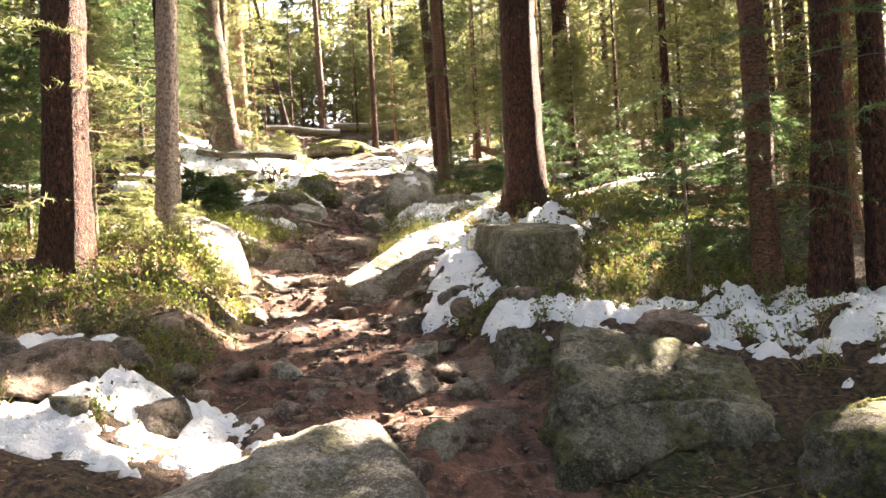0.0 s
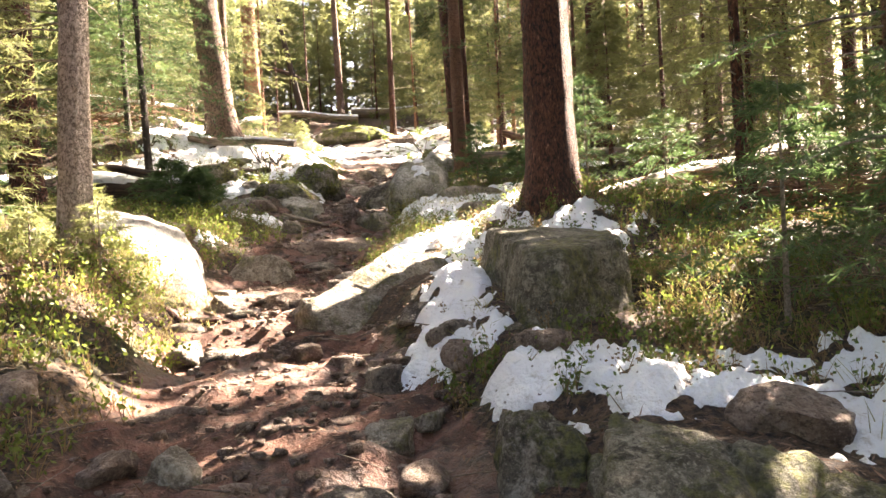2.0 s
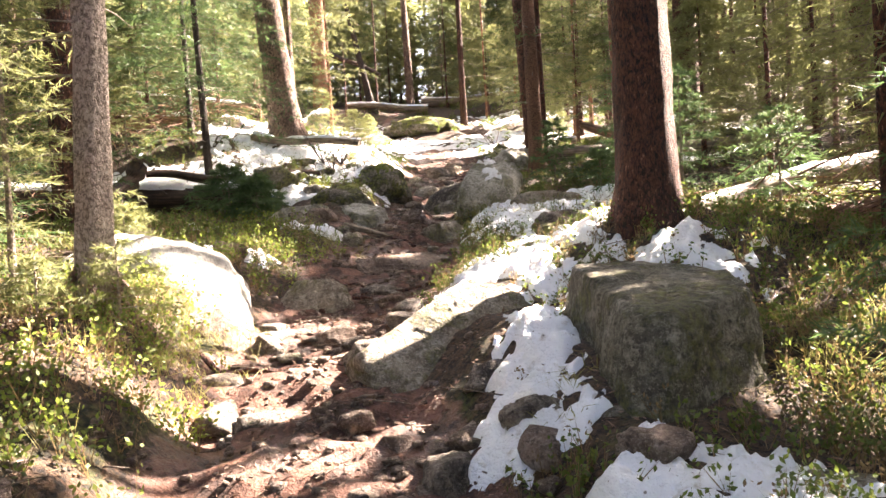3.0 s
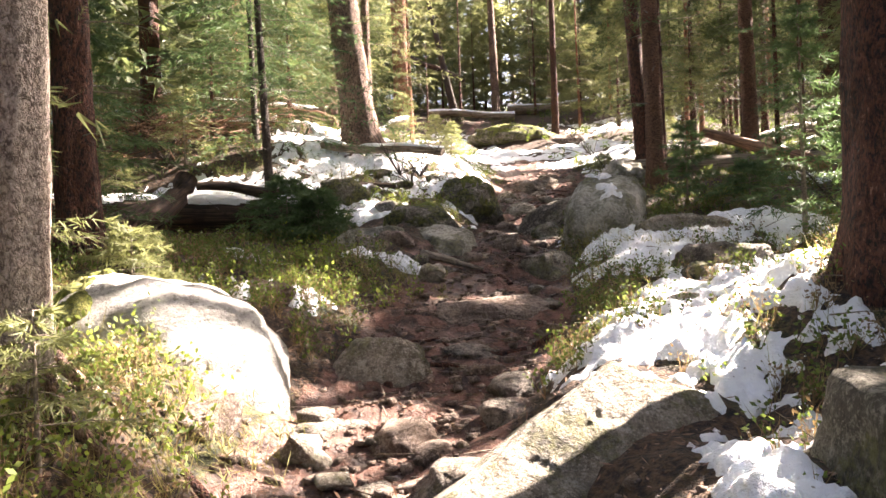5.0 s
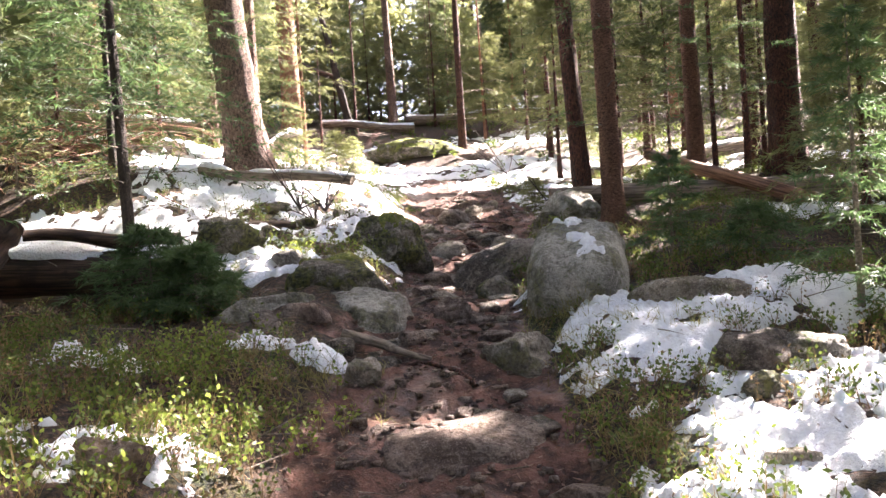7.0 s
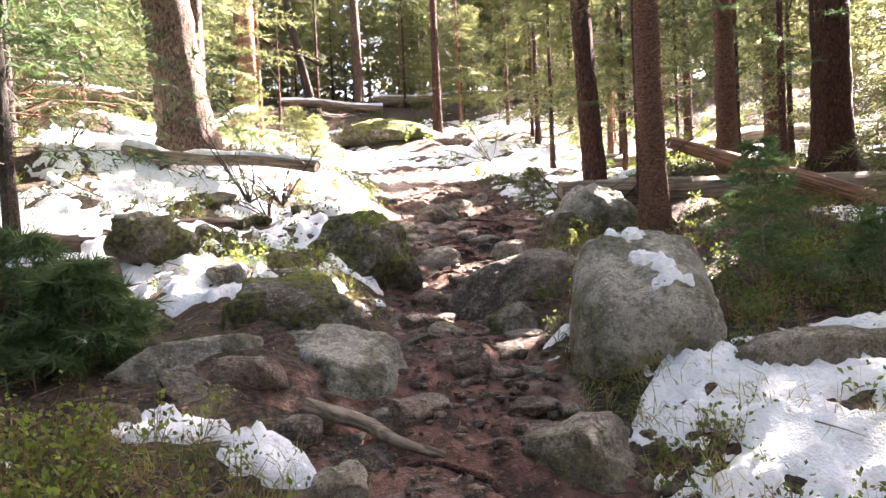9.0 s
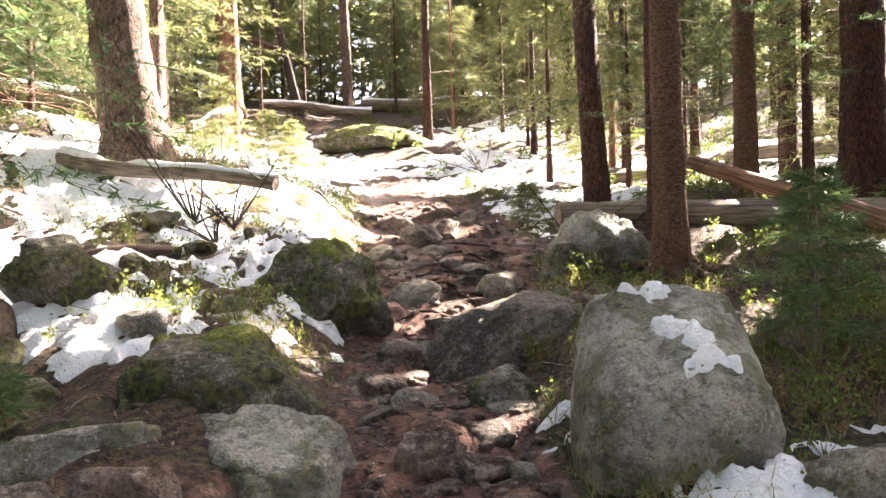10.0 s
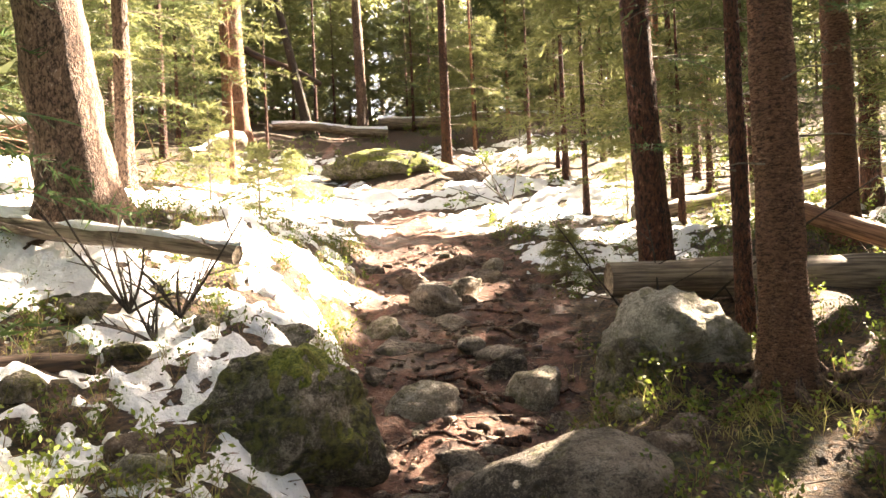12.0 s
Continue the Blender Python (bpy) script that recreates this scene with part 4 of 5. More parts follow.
def sticks(root, out, r, thick, rng, droop=0.28, share=1.0):
    """Thin three-sided bough wood under the sprays."""
    n = len(root)
    pick = rng.random(n) < share
    root, out, r = root[pick], out[pick], r[pick]
    n = len(root)
    s = np.array([0, 0.5, 1.0])
    pts = root[:, None] + out[:, None] * (s * r[:, None])[..., None] + np.array([0, 0, 1.0]) * ((0.1 * s - droop * s * s) * r[:, None])[..., None]
    side = np.cross(out, (0, 0, 1.0))
    a = np.array([0, 2.1, 4.2])
    ring = side[:, None] * np.cos(a)[None, :, None] + np.array([0, 0, 1.0])[None, None] * np.sin(a)[None, :, None]
    w = np.array([1.0, 0.6, 0.15]) * thick
    v = pts[:, :, None] + ring[:, None] * w[None, :, None, None]
    i = (np.arange(n) * 9)[:, None, None]
    k, j = np.arange(3)[None, None], np.arange(2)[None, :, None] * 3
    f = np.stack([i + j + k, i + j + (k + 1) % 3, i + j + 3 + (k + 1) % 3, i + j + 3 + k], -1).reshape(-1, 4)
    return v.reshape(-1, 3), f


def trunk_mesh(dia, height, lean, rng, bark, near, flare=0.35, bend=0.0):
    h = np.concatenate([np.arange(-0.25, 4.5, 0.085), np.linspace(4.6, height, 14)]) if near else np.concatenate([[-0.3, 0, 0.3, 0.8], np.linspace(1.6, height, 9)])
    r = dia / 2 * (1 - 0.9 * np.clip(h, 0, None) / height) * (1 + flare * np.exp(-np.clip(h, 0, None) / 0.22))
    pts = np.stack([lean[0] * h + bend * np.sin(h * 0.7), lean[1] * h + bend * np.cos(h * 0.5 + 1) - bend * 0.54, h], 1)
    v, f = tube(pts, r, 28 if near else 9, 0.10 if near else 0.04, rng, 0.11 if near else 0)
    return mesh_of("trunk", v, f, bark)


def tree(x, y, dia, bark, label, seed, height=18.0, lean=(0, 0), near=False, crown=(5.0, 1.6), count=110, twigs=9, tufts=3, size=0.22, leaf=None, dead=14, dead_low=0.8, name="spruce_tree", gaps=True, flare=0.35, group="", bend=0.0, broad=0.24):
    rng = np.random.default_rng(seed)
    base = np.array([x, y, gz(x, y)])
    thing = new(name)
    thing.location = base
    tagged(thing, label, "tree", group)
    part("trunk", trunk_mesh(dia, height, lean, rng, bark, near, flare, bend), thing)
    if count:
        v, q, root, out, r = boughs(base, crown[0], height, crown[1], count, twigs, tufts, size, rng, lean, 0.28, gaps, broad)
        part("crown", mesh_of("crown", v, q, leaf or SPRUCE_LEAF, False), thing, "drooping green needle sprays")
        if len(root) and (near or size < 0.2):
            v, q = sticks(root, out, r, max(0.006, 0.012 * min(1, dia * 4)), rng)
            tagged(part("bough_wood", mesh_of("bough_wood", v, q, TWIG), thing), kind="stuff")
    if dead and (near or size < 0.2):
        h = rng.uniform(dead_low, max(dead_low + 1, min(crown[0] + 1, 5.5)), dead)
        az = rng.uniform(0, 6.28, dead)
        out = np.stack([np.cos(az), np.sin(az), np.zeros(dead)], 1)
        root = np.stack([lean[0] * h, lean[1] * h, h], 1) + out * dia * 0.35
        reach = rng.uniform(0.12, 0.75, dead) * (0.5 + dia)
        if near:
            for k in range(dead):
                part("dead_branch", mesh_of("dead_branch", *sticks(root[k:k + 1], out[k:k + 1], reach[k:k + 1], 0.008, rng, 0.2), TWIG), thing)
        else:
            tagged(part("dead_twig", mesh_of("dead_twig", *sticks(root, out, reach, 0.008, rng, 0.2), TWIG), thing), "bare dry side branches", kind="stuff")
    return thing


# the trees along the trail
tree(-2.3, 5.7, 0.34, BARK_SPRUCE, "dark red-brown spruce trunk with snapped twigs", 1, 17, (0.03, 0), True, (6.0, 1.6), dead=26, dead_low=0.5)
tree(-1.8, 6.6, 0.20, BARK_GREY, "slim pale grey trunk rising beside a rounded boulder", 2, 13, (0.035, 0), True, (5.5, 1.2), dead=18, dead_low=1.2, flare=0.2)
tree(1.62, 7.9, 0.42, BARK_SPRUCE, "stout dark reddish spruce trunk above snow", 3, 20, (0.0, 0), True, (6.5, 1.8), dead=8, dead_low=2.5)
tree(-3.4, 9.25, 0.29, BARK_SPRUCE, "dark brown spruce trunk in the shade beside fallen logs", 4, 18, (-0.02, 0), True, (4.5, 1.8), dead=16)
tree(-3.1, 16.25, 0.55, BARK_PALE, "thick leaning spruce trunk with pale flaking bark", 5, 20, (-0.09, -0.06), True, (6.0, 1.9), dead=8, dead_low=2)
tree(1.46, 16.25, 0.26, BARK_SPRUCE, "dark leaning trunk behind the fallen log", 6, 15, (-0.05, 0), True, (6.0, 1.2), 80, dead=14)
tree(1.33, 13.9, 0.22, BARK_RED, "straight brown trunk with flaking bark and bare roots", 7, 16, (-0.01, 0), True, (6.5, 1.2), 70, dead=16)
tree(1.55, 14.85, 0.11, BARK_SPRUCE, "thin dark young spruce trunk", 8, 9, (-0.01, 0), True, (1.9, 1.1), 80, 12, 5, 0.11, dead=14, flare=0.15)
tree(3.1, 16.45, 0.24, BARK_RED, "reddish trunk behind crossed logs", 9, 16, (-0.01, 0), True, (2.2, 1.6), 130, 11, 5, 0.13, dead=16)
tree(4.35, 16.4, 0.45, BARK_SPRUCE, "broad dark spruce trunk", 10, 20, (0.0, 0), True, (3.8, 1.9), dead=16)
tree(2.58, 4.75, 0.18, BARK_RED, "reddish brown slim trunk behind young firs", 11, 14, (-0.01, 0), True, (4.2, 1.2), dead=10, flare=0.15)
tree(2.78, 4.45, 0.17, BARK_SPRUCE, "dark brown slim trunk in a close cluster", 12, 14, (0.06, 0), True, (4.0, 1.2), dead=10, flare=0.15)
tree(2.95, 4.6, 0.20, BARK_SPRUCE, "dark brown slim trunk in a close cluster", 13, 14, (0.02, 0), True, (4.0, 1.2), dead=10, flare=0.15)
tree(3.15, 4.4, 0.17, BARK_SPRUCE, "brown slim trunk in a close cluster", 14, 14, (0.0, 0), True, (4.0, 1.2), dead=14, flare=0.15)
tree(3.05, 7.4, 0.10, BARK_SPRUCE, "thin young spruce with sparse boughs", 15, 6.5, (-0.01, 0), True, (0.7, 1.15), 110, 12, 6, 0.09, dead=16, flare=0.1, leaf=SPRUCE_SUNNY)
tree(-3.62, 13.5, 0.12, BARK_DEAD, "thin dark sapling trunk with drooping boughs", 16, 8, (-0.035, 0), True, (0.9, 1.7), 120, 14, 6, 0.10, dead=14, flare=0.1, gaps=False, leaf=SAPLING_LEAF)
tree(-4.7, 15.65, 0.11, BARK_DEAD, "thin dark bare sapling trunk", 17, 7, (-0.02, 0), False, (0.9, 1.5), 100, 13, 5, 0.12, dead=10, gaps=False, leaf=SAPLING_LEAF)
tree(-4.9, 28.6, 0.62, BARK_PINE, "orange-red pine trunk in sunlight", 18, 20, (-0.02, 0), True, (7, 1.7), dead=4, dead_low=3, name="pine_tree")
tree(-3.3, 29.8, 0.28, BARK_DEAD, "blackened leaning dead trunk", 19, 9, (-0.20, 0), True, (5, 1), 0, dead=14)
tree(-2.0, 31.0, 0.30, BARK_PALE, "slender grey-brown trunk rising from snow", 20, 17, (-0.02, 0), True, (6, 1.4), dead=10)
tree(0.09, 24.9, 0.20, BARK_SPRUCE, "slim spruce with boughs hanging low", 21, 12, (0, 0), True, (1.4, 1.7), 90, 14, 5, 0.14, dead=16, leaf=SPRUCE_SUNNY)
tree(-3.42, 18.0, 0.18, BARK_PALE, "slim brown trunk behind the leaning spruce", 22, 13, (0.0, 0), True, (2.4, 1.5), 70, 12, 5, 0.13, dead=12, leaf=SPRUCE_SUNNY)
tree(-3.45, 16.9, 0.32, BARK_DEAD, "broken dark stump behind the leaning spruce", 23, 1.5, (0, 0), True, (5, 1), 0, dead=0, name="tree_stump")
tree(4.76, 21.9, 0.17, BARK_SPRUCE, "thin spruce trunk in the middle of the wood", 24, 12, (0, 0), False, (2.2, 1.3), 70, 10, 4, 0.14)
tree(4.0, 16.9, 0.10, BARK_SPRUCE, "thin straight young spruce pole", 25, 8, (0, 0), False, (1.2, 1.2), 80, 11, 5, 0.12)
tree(3.93, 18.0, 0.09, BARK_SPRUCE, "thin straight young spruce pole", 26, 8, (0, 0), False, (1.0, 1.2), 80, 11, 5, 0.12)

tree(2.02, 22.9, 0.1, BARK_SPRUCE, "thin straight young spruce pole", 27, 9, (0, 0), False, (1.8, 1.1), 80, 10, 4, 0.14)


def low_bough(tree_ob, h, az, length, seed, leaf, size=0.06, lift=0.1):
    """One green bough low on a trunk: a bent spine with needle sprays to both sides."""
    rng = np.random.default_rng(seed)
    az = radians(az)
    out, side, up = np.array([math.cos(az), math.sin(az), 0]), np.array([-math.sin(az), math.cos(az), 0]), np.array([0, 0, 1.0])
    n = max(10, int(length * 26))
    s = (np.arange(n) + 0.6) / n
    spine = h * up + out * (s * length)[:, None] + up * ((lift * s - 0.32 * s * s) * length)[:, None]
    sign = np.where(np.arange(n) % 2, 1.0, -1.0)
    td = unit(out * 0.75 + side * (sign * rng.uniform(0.6, 1.1, n))[:, None] + up * rng.uniform(-0.35, 0.05, n)[:, None])
    tl = length * 0.42 * (1.1 - s) * rng.uniform(0.6, 1.1, n) + size
    tufts = 16
    f = (np.arange(tufts) + 0.3) / tufts
    p = (spine[:, None] + td[:, None] * (tl[:, None] * f)[..., None]).reshape(-1, 3)
    d = unit(np.repeat(td, tufts, 0) + rng.normal(size=(len(p), 3)) * 0.6)
    w = unit(np.cross(d, rng.normal(size=(len(p), 3)) * 0.5 + (0, 0, 0.8)))
    v, q = spikes(p, d, w, size * rng.uniform(0.6, 1.2, len(p)), size * 0.11)
    bough = part("bough", mesh_of("bough", *tube(np.concatenate([[h * up], spine]), np.linspace(0.010, 0.002, n + 1), 5), TWIG), tree_ob, "green needled bough")
    part("needles", mesh_of("needles", v, q, leaf, False), bough)


for at, boughs_low in (
    ((-2.3, 5.7), ((1.35, -35, 0.6), (1.5, 20, 0.55), (1.75, -60, 0.5), (0.55, -100, 0.45), (1.2, 190, 0.6), (1.9, 200, 0.7))),
    ((-1.8, 6.6), ((1.25, 190, 0.7), (1.05, 215, 0.6), (1.5, 170, 0.6), (0.8, 230, 0.5))),
    ((2.58, 4.75), ((0.9, 200, 0.8), (1.1, 250, 0.8), (1.45, 170, 0.9), (0.7, 290, 0.7), (1.7, 225, 0.7))),
    ((2.95, 4.6), ((1.0, 240, 0.7), (1.35, 200, 0.9), (1.8, 260, 0.7), (0.6, 220, 0.6))),
    ((3.15, 4.4), ((1.2, 225, 0.6), (1.6, 190, 0.7), (2.0, 240, 0.6))),
    ((1.46, 16.25), ((1.35, 190, 0.5), (1.5, -20, 0.5), (1.2, 250, 0.4), (1.9, 10, 0.7))),
    ((3.1, 16.45), ((1.3, 200, 0.7), (1.6, 330, 0.7), (1.9, 250, 0.8), (1.0, 20, 0.6))),
    ((-3.4, 9.25), ((2.0, 300, 0.9), (1.7, 0, 0.8), (2.3, 250, 0.9))),
    ((-3.42, 18.0), ((1.0, 340, 0.8), (1.4, 280, 0.8), (1.9, 20, 0.9), (2.3, 300, 0.9))),
    ((4.35, 16.4), ((1.2, 210, 0.9), (1.7, 250, 0.9), (2.1, 180, 1.0))),
):
    owner = min((o for o in bpy.data.objects if o.name.startswith("spruce_tree") and not o.parent), key=lambda o: math.hypot(o.location.x - at[0], o.location.y - at[1]))
    for k, (h, az, length) in enumerate(boughs_low):
        # boughs on the left take the needle colour with sunlight painted in
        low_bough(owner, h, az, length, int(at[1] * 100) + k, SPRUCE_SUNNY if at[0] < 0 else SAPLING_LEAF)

# the wood around, thickening with distance
rng = np.random.default_rng(21)
KEEP = [(1.46, 16.25), (1.3, 13.9), (-3.1, 16.25), (3.1, 16.45), (4.27, 16.1), (-4, 24.3), (-1.82, 28.7), (0.1, 25.9), (-4.97, 11.4)]


def plant(x, y, young, seed):
    far = math.hypot(x, y - 8) > 20
    dia = rng.uniform(0.07, 0.13) if young else rng.uniform(0.16, 0.36)
    height = rng.uniform(4, 9) if young else rng.uniform(13, 20)
    low = rng.uniform(0.3, 1.0) if young else rng.uniform(0.9, 2.6)
    bark = (BARK_SPRUCE, BARK_SPRUCE, BARK_PALE, BARK_PINE)[int(rng.integers(4))]
    words = {BARK_SPRUCE: "brown-barked", BARK_PALE: "pale-barked", BARK_PINE: "red-barked"}[bark]
    tree(x, y, dia, bark, ("young " if young else "tall ") + words + " spruce with drooping boughs", seed, height, (rng.normal() * 0.012, rng.normal() * 0.01), False,
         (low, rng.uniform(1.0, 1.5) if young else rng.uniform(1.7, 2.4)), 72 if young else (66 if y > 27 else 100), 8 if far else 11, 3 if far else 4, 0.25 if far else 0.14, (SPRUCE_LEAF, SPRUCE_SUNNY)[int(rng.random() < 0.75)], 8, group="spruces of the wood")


planted = 0
while planted < 158:
    y = 20 + 52 * rng.random() ** 1.1 if planted < 135 else rng.uniform(-12, 24)
    x = rng.uniform(-0.62, 0.62) * (y + 4) - 1 if planted < 135 else rng.uniform(-24, 26)
    if planted >= 135 and abs(x) < 7.5:
        continue
    clear = 1.2 if y > 31 else 2.6
    if abs(x - float(smooth_interp(y, TY, TX))) < clear or (y < 26 and -7.5 < x < -3):
        continue
    if any(math.hypot(x - a, y - b) < 1.0 for a, b in KEEP) or math.hypot(x, y) < 3.5:
        continue
    KEEP.append((x, y))
    plant(x, y, rng.random() < (0.85 if abs(x) < 7 and y < 38 else 0.5), 500 + planted)
    planted += 1
for k, (x, y) in enumerate([(4.6, 9.5), (5.6, 8.0), (4.9, 12.0), (6.2, 11.0), (6.8, 13.8), (5.6, 15.0), (3.9, 11.5), (7.6, 9.2), (4.4, 6.6), (5.4, 5.6), (6.5, 6.6), (2.9, 20.0), (6.2, 17.8), (5.2, 19.5), (3.6, 23.0), (2.2, 24.5),
                            (-5.6, 8.2), (-6.6, 10.2), (-4.4, 7.6), (-7.4, 7.6), (-5.2, 6.2), (-8.2, 12.4), (-6.4, 21.6), (-7.5, 19.6), (-5.5, 22.8), (-8.6, 21.4), (-9.5, 17.5), (-3.4, 22.2), (-5.8, 26.0), (-9.0, 24.5)]):
    plant(x, y, k % 5 != 3, 900 + k)
for k, (x, y, h, wide) in enumerate([(-5.2, 18.6, 3.6, 1.3), (-4.6, 20.8, 5.0, 1.5), (-6.4, 23.2, 5.5, 1.7), (-3.7, 26.3, 3.2, 1.2), (-6.0, 27.6, 5.5, 1.7), (2.7, 19.2, 3.2, 1.2), (3.6, 20.6, 5.0, 1.5), (4.9, 18.4, 4.4, 1.4), (1.9, 26.2, 4.2, 1.4), (3.2, 25.0, 5.6, 1.7),
                                     (4.8, 25.6, 5.0, 1.7), (0.9, 28.0, 3.6, 1.3), (-0.7, 34.0, 5.0, 1.8), (1.6, 33.4, 6.0, 2.0), (-2.7, 34.6, 5.0, 1.8), (-6.6, 31.6, 6.0, 2.0), (3.7, 8.6, 3.0, 1.1), (4.4, 7.0, 4.2, 1.3), (3.7, 13.4, 2.6, 1.0), (5.2, 13.2, 4.0, 1.3), (-4.9, 8.9, 3.6, 1.2), (-5.9, 16.6, 3.0, 1.2), (-8.0, 18.2, 5.0, 1.6)]):
    # darker needles left of x = -3 paint shade, the brighter ones sunlight
    tree(x, y, 0.05 + 0.011 * h, BARK_SPRUCE, "young spruce feathered to its foot, light or shade in its needle tone", 2400 + k, h, (0, 0), False, (0.35, wide), int(46 + 12 * h), 14, 6, 0.10 if y < 22 else 0.14, SPRUCE_LEAF if x < -3 else SPRUCE_SUNNY, 6, group="young spruces of the wood", broad=0.2)
# the far edge of the wood, closing the view
rng = np.random.default_rng(91)
for k in range(34):
    x, y = -26 + 52 * ((k % 17) + rng.random() * 0.8) / 17, (41 if k < 17 else 52) + rng.uniform(-3, 3)
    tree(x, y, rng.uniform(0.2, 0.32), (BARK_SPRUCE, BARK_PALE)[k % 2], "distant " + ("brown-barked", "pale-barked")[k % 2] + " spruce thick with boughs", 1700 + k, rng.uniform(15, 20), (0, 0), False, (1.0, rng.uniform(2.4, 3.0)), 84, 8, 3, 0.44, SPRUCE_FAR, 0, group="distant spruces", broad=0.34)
# tall spruces added around the trail, mostly unseen: their crowns keep it in shade
for k, (x, y) in enumerate([(-9.0, 10.5), (-11.0, 13.5), (7.2, 3.0), (9.5, 5.0), (8.4, 8.0), (11.5, 8.6), (7.8, 11.6), (10.2, 12.4), (13.0, 12.0), (8.6, 15.6), (11.4, 16.4), (14.6, 16.0), (9.6, 19.4), (12.8, 20.2), (16.0, 20.0), (10.8, 23.0), (14.4, 24.0), (6.4, 1.0), (10.0, 1.6), (12.6, 4.6), (5.4, 3.4), (17.5, 14.5), (7.4, 18.2), (6.6, 14.4), (5.9, 9.8)]):
    rng = np.random.default_rng(1500 + k)
    tree(x, y, rng.uniform(0.25, 0.4), (BARK_SPRUCE, BARK_PALE)[k % 2], "tall " + ("brown-barked", "pale-barked")[k % 2] + " spruce with a thick high crown added for shade", 1500 + k, rng.uniform(16, 21), (0, 0), False, (3.6, rng.uniform(2.3, 3.0)), 110, 8, 3, 0.34, SPRUCE_LEAF, 0, group="tall spruces of the wood", broad=0.34)
# wood added behind the start of the walk and leftward, mostly unseen, dimming sky light
for k in range(46):
    rng = np.random.default_rng(2100 + k)
    if k < 26:
        x, y = (-1) ** k * (2.6 + 11 * rng.random()), -2.0 - 17 * rng.random()
    else:
        x, y = -6.5 - 9 * rng.random(), -2 + 22 * (k - 26 + rng.random()) / 20
    tree(x, y, rng.uniform(0.22, 0.4), (BARK_SPRUCE, BARK_PALE)[k % 2], "tall " + ("brown-barked", "pale-barked")[k % 2] + " spruce added to block sky light with boughs down to the ground", 2100 + k, rng.uniform(14, 20), (0, 0), False, (1.2, rng.uniform(2.2, 2.9)), 120, 8, 3, 0.36, SPRUCE_LEAF, 0, group="tall spruces of the wood", broad=0.36)
rng = np.random.default_rng(77)
for k in range(34):
    side = 1 if k % 2 else -1
    y = rng.uniform(19, 34)
    x = (1.5 + 8.5 * rng.random() if side > 0 else -5.0 - 9 * rng.random()) if y < 29 else rng.uniform(-9, 10)
    tree(x, y, rng.uniform(0.06, 0.1), BARK_SPRUCE, "slim young spruce thick with drooping olive-green boughs", 1200 + k, rng.uniform(3.5, 7.5), (0, 0), False,
         (rng.uniform(0.3, 1.0), rng.uniform(0.8, 1.3)), 100, 11, 5, 0.15, (SPRUCE_LEAF, SPRUCE_SUNNY, SPRUCE_SUNNY)[k % 3], 8, group="young spruces of the wood")

for k in range(24):
    x, y = -17 + 34 * (k + rng.random()) / 24, rng.uniform(34, 42)
    # far needles carry painted sunlight
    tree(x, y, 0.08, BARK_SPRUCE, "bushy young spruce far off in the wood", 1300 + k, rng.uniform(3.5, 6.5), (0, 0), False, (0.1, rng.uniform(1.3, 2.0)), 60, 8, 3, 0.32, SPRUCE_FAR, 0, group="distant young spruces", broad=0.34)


def roots(x, y, dia, seed, n=7):
    """Bare roots running out from the foot of a trunk."""
    rng = np.random.default_rng(seed)
    for k in range(n):
        a = 6.28 * k / n + rng.uniform(-0.3, 0.3)
        s = np.linspace(0, 1, 9)
        length = rng.uniform(0.35, 0.8)
        rx = x + np.cos(a + 0.5 * s) * (dia * 0.35 + length * s)
        ry = y + np.sin(a + 0.5 * s) * (dia * 0.35 + length * s)
        rz = ground(rx, ry) + relief(rx, ry) + 0.16 * np.exp(-s * 6) + 0.015 - 0.03 * s
        base = np.array([x, y, gz(x, y)])
        v, f = tube(np.stack([rx, ry, rz], 1) - base, dia * 0.12 * (1 - 0.8 * s) + 0.006, 7, 0.15, rng)
        root = new("tree_root", mesh_of("tree_root", v, f, BARK_PALE))
        root.location = base
        tagged(root, "bare brown root at the foot of a trunk", "root")


roots(1.33, 13.9, 0.24, 1, 8)
roots(-1.8, 6.6, 0.2, 2, 5)
roots(1.46, 16.25, 0.26, 3, 5)


# roots laid bare across the trail
rng = np.random.default_rng(63)
for k in range(16):
    y = rng.uniform(13.6, 17.2) if k < 11 else rng.uniform(5.0, 11.8)
    a, length = rng.uniform(-0.7, 0.7) + (0 if k % 2 else math.pi), rng.uniform(0.5, 1.1)
    s = np.linspace(0, 1, 14)
    x0 = float(smooth_interp(y, TY, TX)) - math.cos(a) * length * 0.5 + rng.normal() * 0.15
    rx = x0 + np.cos(a) * length * s + 0.05 * np.sin(s * 9 + k)
    ry = y + np.sin(a) * length * s + 0.06 * np.sin(s * 7 + 2 * k)
    rz = ground(rx, ry) + relief(rx, ry) + 0.012 * np.sin(s * 8 + k) + 0.004
    v, f = tube(np.stack([rx - x0, ry - y, rz - gz(x0, y)], 1), rng.uniform(0.014, 0.03) * (1 - 0.75 * s), 7, 0.15, rng)
    root = new("tree_root", mesh_of("tree_root", v, f, BARK_SPRUCE))
    root.location = (x0, y, gz(x0, y))
    tagged(root, "thin dark root laid bare across the trail", "root", "roots across the trail")


